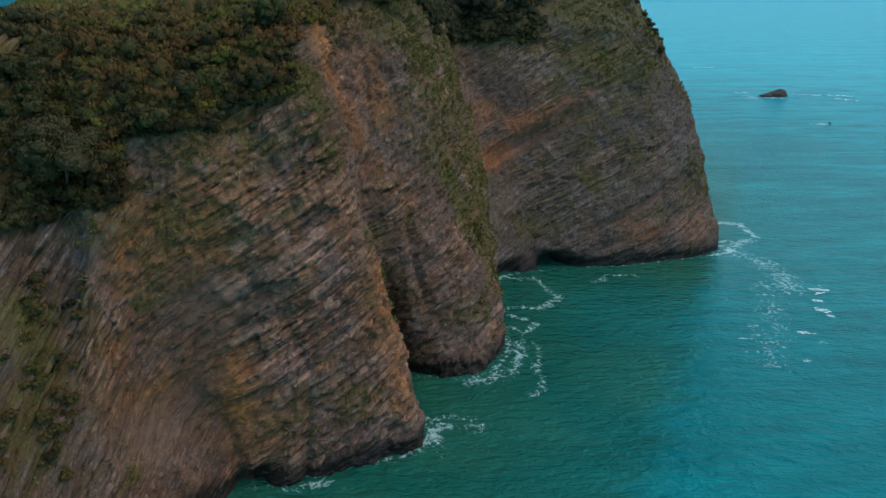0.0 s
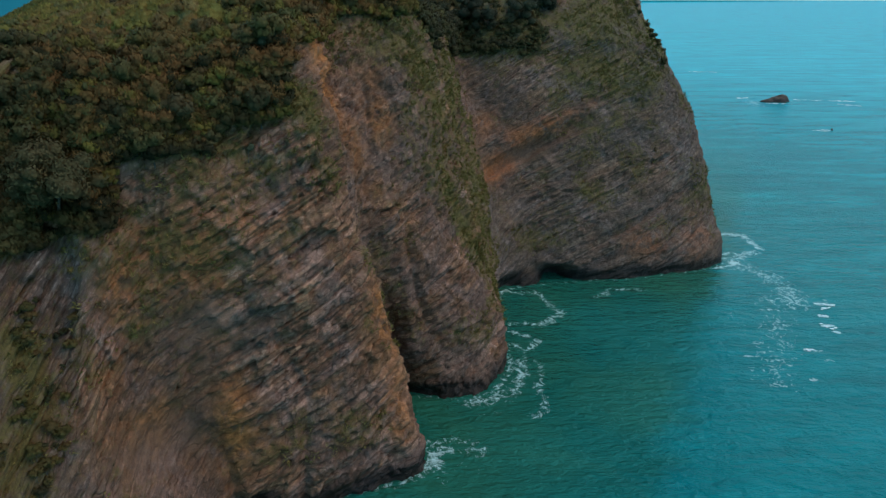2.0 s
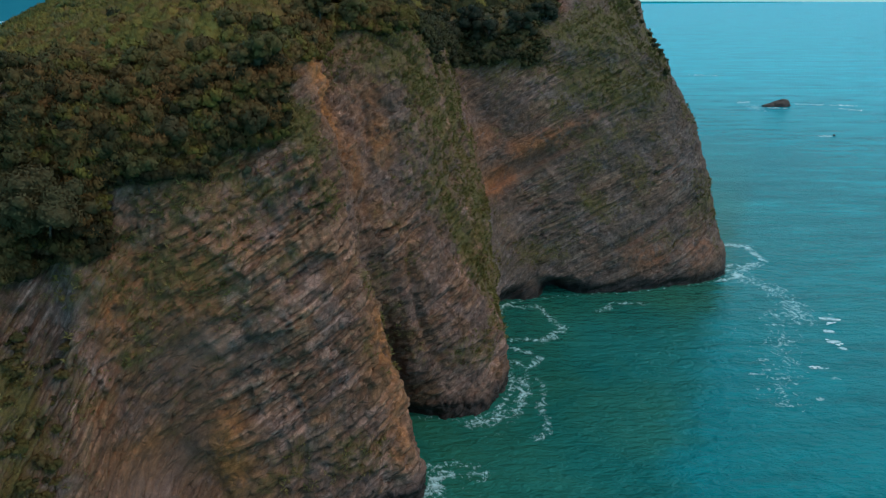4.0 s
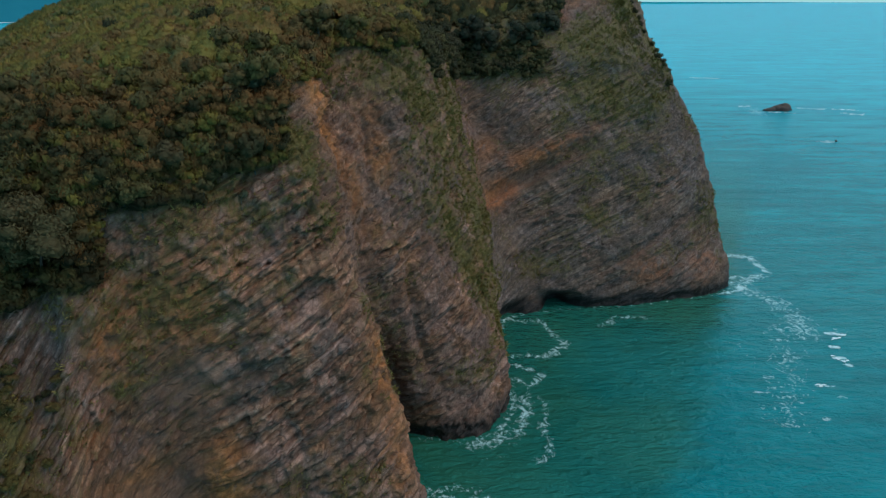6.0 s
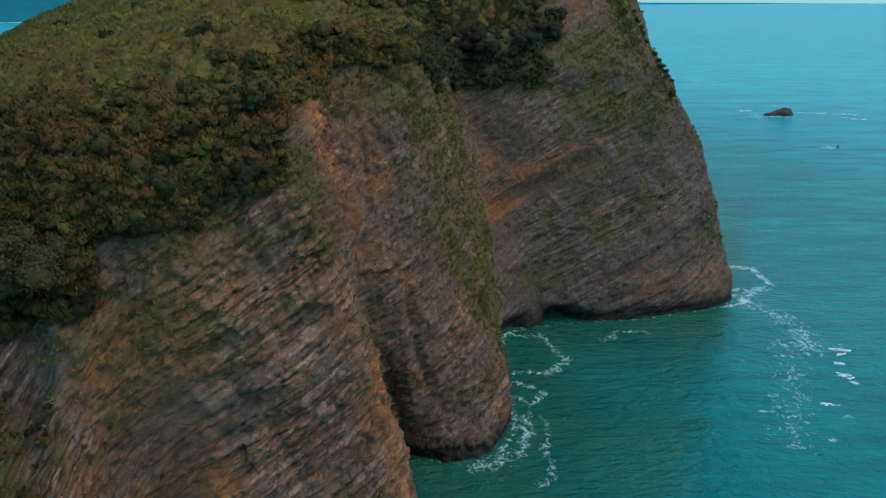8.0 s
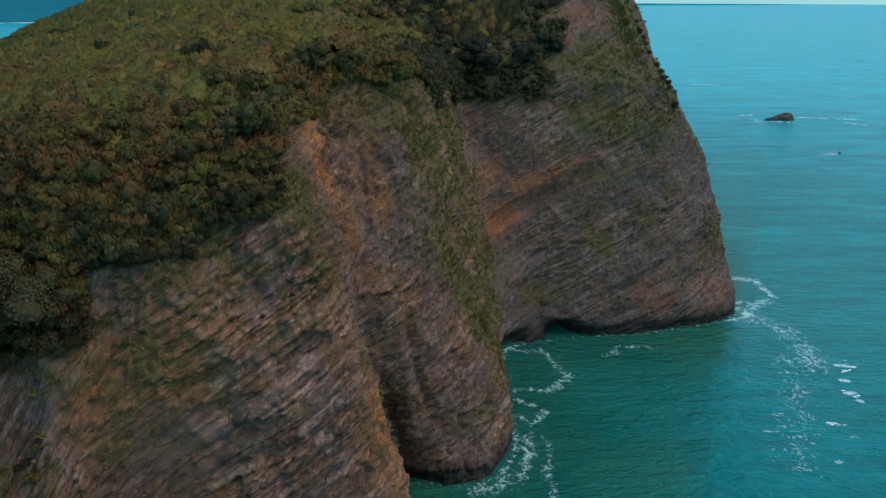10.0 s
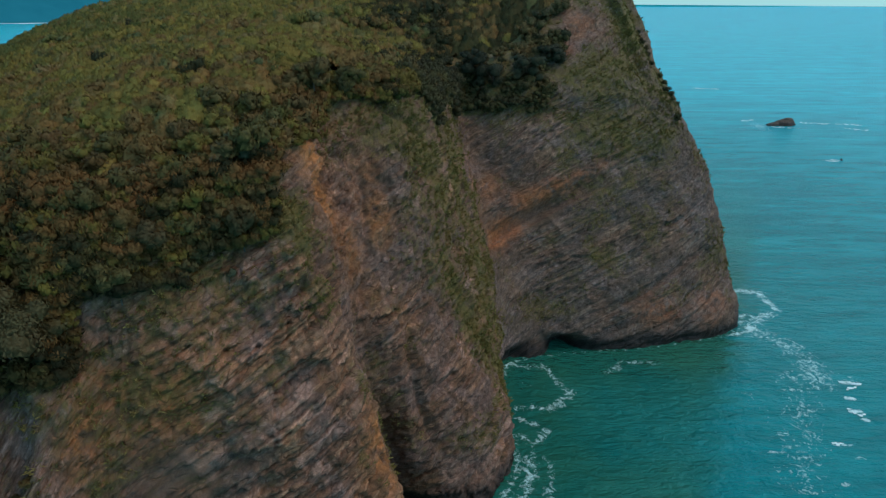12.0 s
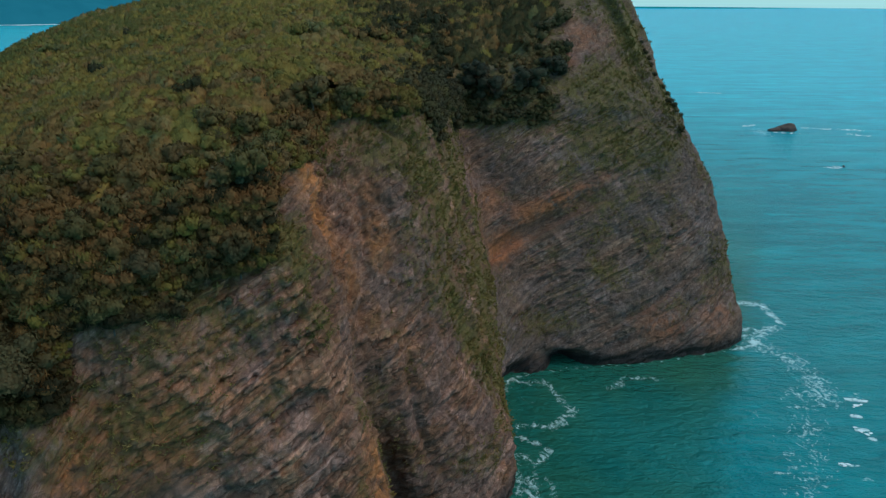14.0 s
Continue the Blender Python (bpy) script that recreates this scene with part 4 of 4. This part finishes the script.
# larger trees at the brow
for x, y, z, w, h, k, seed, tone in ((-42.6, 69.6, 39.0, 11.0, 11.5, 6500, 211, OAK), (-47.0, 74.0, 45.0, 7.5, 8.0, 2600, 223, OAK), (-31.0, 77.5, 48.0, 5.5, 6.0, 1800, 239, OAK),
                                     (-22.5, 86.0, 56.5, 5.0, 5.0, 1700, 251, GREY), (-18.5, 104.0, 62.0, 5.5, 5.2, 1700, 263, OLIVE), (-14.0, 108.5, 61.0, 5.0, 5.0, 1500, 277, OLIVE),
                                     (18.0, 162.0, 55.0, 8.0, 9.0, 2000, 281, FIR), (10.0, 160.5, 54.0, 7.0, 8.0, 1700, 293, FIR), (6.0, 163.0, 56.0, 7.0, 9.0, 1700, 307, FIR), (24.0, 167.0, 58.0, 7.0, 8.0, 1700, 311, FIR)):
    tree = woody("tree", w, h, int(k * 1.8), 0.23, seed, 30, 0.22, tone, "broad evergreen tree with a lumpy dark crown at the cliff edge", "tree", "trees along the cliff top", n_limbs=7)
    tree.matrix_world = pose(x, y, z, 0, 0, rng.uniform(0, 360))

pale = woody("shrub", 2.0, 1.9, 500, 0.18, 701, 7, 0.06, GREY, "pale grey-green shrub alone on the rock ledge", "shrub", "shrubs along the cliff top")
pale.matrix_world = pose(-24.2, 79.4, 45.2, 0, 0, 30)

# brush over the hill: too many to count
def brush_packs():
    packs = []
    for w, h, k, s, seed, m in ((3.2, 2.2, 520, 0.20, 101, 8), (3.8, 2.5, 640, 0.21, 117, 9), (2.8, 2.3, 450, 0.19, 131, 7), (4.2, 2.7, 700, 0.21, 149, 10)):
        c, rad = lobes(w, h, m, seed)
        packs.append(leaf_cloud(c, rad * 1.12, k, s, seed + 1, segments=5, rings=2, upright=1.0))
    return packs


def spread_brush(name, places, material, label, tints=None):
    packs = brush_packs()
    verts, tones, shades, softs, colours = [], [], [], [], []
    for k, (x, y, z) in enumerate(places):
        v, f, tone, soft = packs[rng.integers(0, len(packs))]
        if np.hypot(x, y) > 150:
            part_of = 3 * int(len(v) / 3 * (0.62 if np.hypot(x, y) < 200 else 0.45))
            v, tone, soft = v[:part_of], tone[:part_of], soft[:part_of]
        a, size = rng.uniform(0, 2 * np.pi), rng.uniform(0.7, 1.15) * (1.0 if np.hypot(x, y) < 175 else 1.45)
        c, s = np.cos(a) * size, np.sin(a) * size
        w = np.stack([v[:, 0] * c - v[:, 1] * s + x, v[:, 0] * s + v[:, 1] * c + y, v[:, 2] * size + z], -1)
        verts.append(w)
        softs.append(np.stack([(soft[:, 0] * c - soft[:, 1] * s) / size, (soft[:, 0] * s + soft[:, 1] * c) / size, soft[:, 2]], -1))
        tones.append(tone)
        if tints is not None:
            colours.append(np.repeat(tints[k:k + 1], len(v), axis=0))
        shades.append(np.full(len(v), np.clip(0.5 + 0.42 * soft_noise(np.array([x / 14]), np.array([y / 14]), np.array([0.0]))[0] + rng.normal(0, 0.18), 0, 1)))
    verts = np.concatenate(verts)
    faces = np.arange(len(verts)).reshape(-1, 3)
    layers = [("leaf", np.concatenate(tones)), ("shade", np.concatenate(shades))] + ([("tint", np.concatenate(colours))] if colours else [])
    me = mesh_from(name, verts, faces, material, layers, normals=np.concatenate(softs))
    tagged(new(name, me), label, "brush", kind="stuff")



# kinds of brush on the hill: olive, yellow green, rusty, grey green, dark evergreen, dry straw, deep green
BRUSH_TINTS = np.array([(0.180, 0.148, 0.041), (0.232, 0.190, 0.050), (0.208, 0.124, 0.049), (0.132, 0.134, 0.057), (0.044, 0.044, 0.020), (0.245, 0.172, 0.076), (0.118, 0.120, 0.038)])


def brush_tint(x, y, pick):
    """Colour of the bush at a place: kinds grow in drifts, evergreens and rusty ones near the edge."""
    far = np.hypot(x, y)
    drift = fractal(x / 17, y / 17, x * 0, 3)
    other = fractal(x / 11 + 50, y / 11, x * 0, 3)
    edge = ease(far + 9 * drift, 146, 98) * ease(x, 4, -10)
    point = ease(x + 0.22 * (y - 116) + 9 * drift, -8, 8) * ease(y, 108, 122)
    back = ease(y + 6 * drift, 190, 206) * ease(x, -66, -82)
    weight = np.stack([1.0 + 0 * x, 1.0 + 1.7 * ease(drift, -0.1, 0.6) - 0.8 * edge, 0.30 + 2.0 * edge + 0.9 * point + 1.1 * ease(other, 0.15, 0.6), (0.40 + 0.7 * ease(other, -0.1, -0.6)) * (1 - 0.6 * edge),
                       0.06 + 1.0 * edge * edge * ease(drift, 0.4, -0.3) + 7.0 * point, 0.25 + 1.1 * ease(drift, -0.2, -0.7) * ease(far, 130, 190), 0.15 + 9.0 * back], -1)
    weight[..., [0, 1, 3, 5]] *= (1 - 0.75 * point)[..., None]
    weight = np.clip(weight, 0.02, None)
    weight = np.cumsum(weight / weight.sum(-1, keepdims=True), -1)
    kind = (pick[..., None] > weight).sum(-1)
    return BRUSH_TINTS[np.clip(kind, 0, len(BRUSH_TINTS) - 1)]


def canopy_at(x, y):
    """Top of the closed brush: overlapping rounded bushes; height, colour and the bush's random number."""
    step = 2.1
    xi, yi = np.floor(x / step).astype(np.int64), np.floor(y / step).astype(np.int64)
    top = np.full(x.shape, -9.0)
    own = np.zeros(x.shape)
    cx, cy = np.zeros(x.shape), np.zeros(x.shape)
    for a in (-1, 0, 1):
        for b in (-1, 0, 1):
            i, j = xi + a, yi + b
            h1, h2, h3, h4 = (lattice(i, j, i * 0 + k) for k in (3, 8, 15, 22))
            bx, by = (i + h1) * step, (j + h2) * step
            wide, tall = 1.15 + 0.8 * h3, 0.9 * h4
            d = ((x - bx) ** 2 + (y - by) ** 2) / wide ** 2
            dome = tall + 1.8 * np.sqrt(np.clip(1 - d, 0, 1)) - 0.5 * np.clip(d - 1, 0, 3)
            more = dome > top
            top = np.where(more, dome, top)
            own = np.where(more, lattice(i, j, i * 0 + 31), own)
            cx, cy = np.where(more, bx, cx), np.where(more, by, cy)
    top = top + 0.34 * fractal(x / 0.8, y / 0.8, x * 0, 2)
    return hill_height(x, y) - 3.0 + top + 0.7 * fractal(x / 9, y / 9, x * 0, 2), own, cx, cy


def hill_brush():
    """The closed brush over the hill: its leafy surface and the upright sprigs that stand out of it."""
    step = 0.4
    xs, ys = np.arange(-190, 32, step), np.arange(60, 300, step)
    x, y = np.meshgrid(xs, ys)
    z, own, cx, cy = canopy_at(x, y)
    limit = inside(x, y, HILL_EDGE) & (x > -0.66 * (y + 4) - 14) & ((y < 232) | (x < -20))
    limit &= ~((x + 5 * fractal(x / 9, y / 9, x * 0, 2) > np.where(y > 178, 31, 26)) & (y < 205))
    rim = np.full(x.shape, 400.0)
    for qx, qy in RIM_LINE[::8, :2]:
        rim = np.minimum(rim, (x - qx) ** 2 + (y - qy) ** 2)
    z = z - 1.0 * ease(np.sqrt(rim), 5, 0.5)
    tint = 0.72 * brush_tint(cx, cy, own) + 0.28 * sum(brush_tint(x + 0.7 * fractal(x / 3, y / 3, x * 0 + k, 2), y, lattice(np.floor(cx * 7).astype(np.int64), np.floor(cy * 7).astype(np.int64), np.full(x.shape, k))) for k in range(5)) / 5
    dzx, dzy = np.gradient(z, step, axis=1), np.gradient(z, step, axis=0)
    normal = np.stack([-dzx, -dzy, np.ones_like(z)], -1)
    normal /= np.linalg.norm(normal, axis=-1, keepdims=True)
    p = np.stack([x, y, z], -1)
    faces = grid_faces(*x.shape)
    faces = faces[limit.ravel()[faces].all(axis=1)]
    keep = np.unique(faces)
    renumber = np.zeros(x.size, np.int64)
    renumber[keep] = np.arange(len(keep))
    me = mesh_from("hill_brush", p.reshape(-1, 3)[keep], renumber[faces], HEATH, (("tint", tint.reshape(-1, 3)[keep]), ("leaf", 0.35 + 0 * keep)), smooth=True)
    surface = tagged(new("hill_brush", me), "dense olive and rusty brush covering the hill", "brush", kind="stuff")
    # sprigs, thicker on the near slopes
    r = np.random.default_rng(61)
    far = np.hypot(x, y)
    weight = (limit * np.clip(110 / far, 0.3, 1.4) ** 2).ravel()
    n = 420000
    pick = r.choice(x.size, n, p=weight / weight.sum())
    root = p.reshape(-1, 3)[pick] + np.c_[r.uniform(-0.5, 0.5, (n, 2)) * step, np.full(n, -0.10)]
    out = normal.reshape(-1, 3)[pick]
    away = np.clip(far.ravel()[pick] / 110, 0.8, 1.9)
    tall = (away * r.uniform(0.20, 0.58, n))[:, None]
    way = 0.5 * out + np.array([0, 0, 0.8]) + 0.34 * r.normal(size=(n, 3))
    way /= np.linalg.norm(way, axis=1, keepdims=True)
    side = np.cross(way, r.normal(size=(n, 3)))
    side /= np.linalg.norm(side, axis=1, keepdims=True) + 1e-9
    wide = (away * r.uniform(0.07, 0.15, n))[:, None]
    verts = np.stack([root - side * wide, root + side * wide, root + way * tall], 1)
    turn = np.cross(verts[:, 1] - verts[:, 0], verts[:, 2] - verts[:, 0])[:, 1] > 0
    verts[turn] = verts[turn][:, ::-1]
    soft = out + np.array([0, 0, 0.12]) + 0.12 * r.normal(size=(n, 3))
    soft /= np.linalg.norm(soft, axis=1, keepdims=True)
    colour = tint.reshape(-1, 3)[pick] * (1 + 0.10 * r.normal(size=(n, 1)))
    me = mesh_from("brush_sprigs", verts.reshape(-1, 3), np.arange(n * 3).reshape(-1, 3), HEATH, (("tint", np.repeat(colour, 3, axis=0)), ("leaf", np.repeat(r.random(n), 3))), normals=np.repeat(soft, 3, axis=0))
    tagged(new("brush_sprigs", me), "upright leafy sprigs over the hill brush", "brush", kind="stuff")


hill_brush()


def slope_brush():
    wild = WALL[WALL_WILD & (WALL[:, 1] > 116)]
    slope = [(x, y, z - 0.7) for x, y, z in wild[rng.integers(0, len(wild), 540)]]
    spur = WALL[WALL_WILD & (WALL[:, 0] <= -40) & (WALL[:, 0] > -70)]
    slope += [(x, y, z - 0.7) for x, y, z in spur[rng.integers(0, len(spur), 260)]]
    slope = [q for q in slope if not (q[1] < 76 and (q[0] + 42.6) ** 2 + (q[2] - 44) ** 2 < 36)]
    flank = WALL[WALL_WILD & (WALL[:, 0] <= -45)]
    slope += [(x, y, z - 0.7) for x, y, z in flank[rng.integers(0, len(flank), 220)]]
    spread_brush("slope_brush", slope, SLOPE, "dark evergreen and brown brush on the upper slope")
    brow = WALL[WALL_WILD & (WALL[:, 1] < 116) & (WALL[:, 0] > -46)]
    brow = brow[rng.integers(0, len(brow), 900)]
    pick = rng.random(len(brow))
    tints = brush_tint(brow[:, 0], brow[:, 1], pick)
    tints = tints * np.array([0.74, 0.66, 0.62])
    # lower edge of the brow: dark tree tints with their shadow painted in
    shade_fringe = ease(brow[:, 2] - brow_low(brow) + rng.normal(0, 1.6, len(brow)), 5.0, 1.2)[:, None] * ease(brow[:, 0], -19, -26)[:, None]
    tints = tints * (1 - shade_fringe) + shade_fringe * np.array([(0.026, 0.025, 0.012), (0.040, 0.036, 0.015), (0.062, 0.052, 0.019)])[rng.integers(0, 3, len(brow))]
    # taller bushes standing out of the brush behind the edge, fewer up the hill
    hx, hy = rng.uniform(-110, 0, 6000), rng.uniform(80, 200, 6000)
    gap = np.sqrt(np.min((hx[:, None] - RIM_LINE[None, ::8, 0]) ** 2 + (hy[:, None] - RIM_LINE[None, ::8, 1]) ** 2, axis=1))
    keep = inside(hx, hy, HILL_EDGE) & (hx > -0.66 * (hy + 4) - 10) & (rng.random(6000) < 0.05 + 0.50 * ease(gap, 26, 3))
    hx, hy = hx[keep], hy[keep]
    tall = np.c_[hx, hy, hill_height(hx, hy) - 2.0]
    tints = np.concatenate([tints, 0.82 * brush_tint(hx, hy, rng.random(len(hx)))])
    brow = np.concatenate([brow, tall])
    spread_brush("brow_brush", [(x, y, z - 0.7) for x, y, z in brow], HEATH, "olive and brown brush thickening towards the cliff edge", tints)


slope_brush()


def cliff_grass():
    """Tufts of grass and low plants on the ledges."""
    weight = np.clip(WALL_GRASS - 0.30, 0, 0.4) * (WALL[:, 2] > 4) * (0.6 + 0.6 * fractal(WALL[:, 0] / 2, WALL[:, 1] / 2, WALL[:, 2] / 2, 2)).clip(0.02, 2) * ~WALL_WILD
    pick = rng.choice(len(WALL), 7400, p=weight / weight.sum())
    at, out = WALL[pick], WALL_OUT[pick]
    blades = 12
    n = len(pick) * blades
    root = np.repeat(at - 0.05 * out, blades, axis=0) + rng.normal(0, 0.14, (n, 3))
    way = np.repeat(out, blades, axis=0) * 0.7 + np.array([0, 0, 0.75]) + rng.normal(0, 0.45, (n, 3))
    way /= np.linalg.norm(way, axis=1, keepdims=True)
    size = (rng.uniform(0.25, 0.75, n) * np.repeat(rng.uniform(0.6, 1.3, len(pick)), blades))[:, None]
    side = np.cross(way, rng.normal(size=(n, 3)))
    side /= np.linalg.norm(side, axis=1, keepdims=True)
    w = 0.055 * (0.7 + rng.random((n, 1)))
    tip = root + way * size + np.array([0, 0, -0.18]) * size
    mid = root + way * size * 0.5
    verts = np.stack([root, mid + side * w, tip, mid - side * w], 1).reshape(-1, 3)
    faces = np.arange(n * 4).reshape(-1, 4)
    me = mesh_from("cliff_grass", verts, faces, GRASS, (("leaf", np.repeat(rng.random(n), 4)), ("shade", np.repeat(np.repeat(rng.random(len(pick)), blades), 4))))
    tagged(new("cliff_grass", me), "dry yellow-green grass tufts on the cliff ledges", "grass", kind="stuff")


cliff_grass()
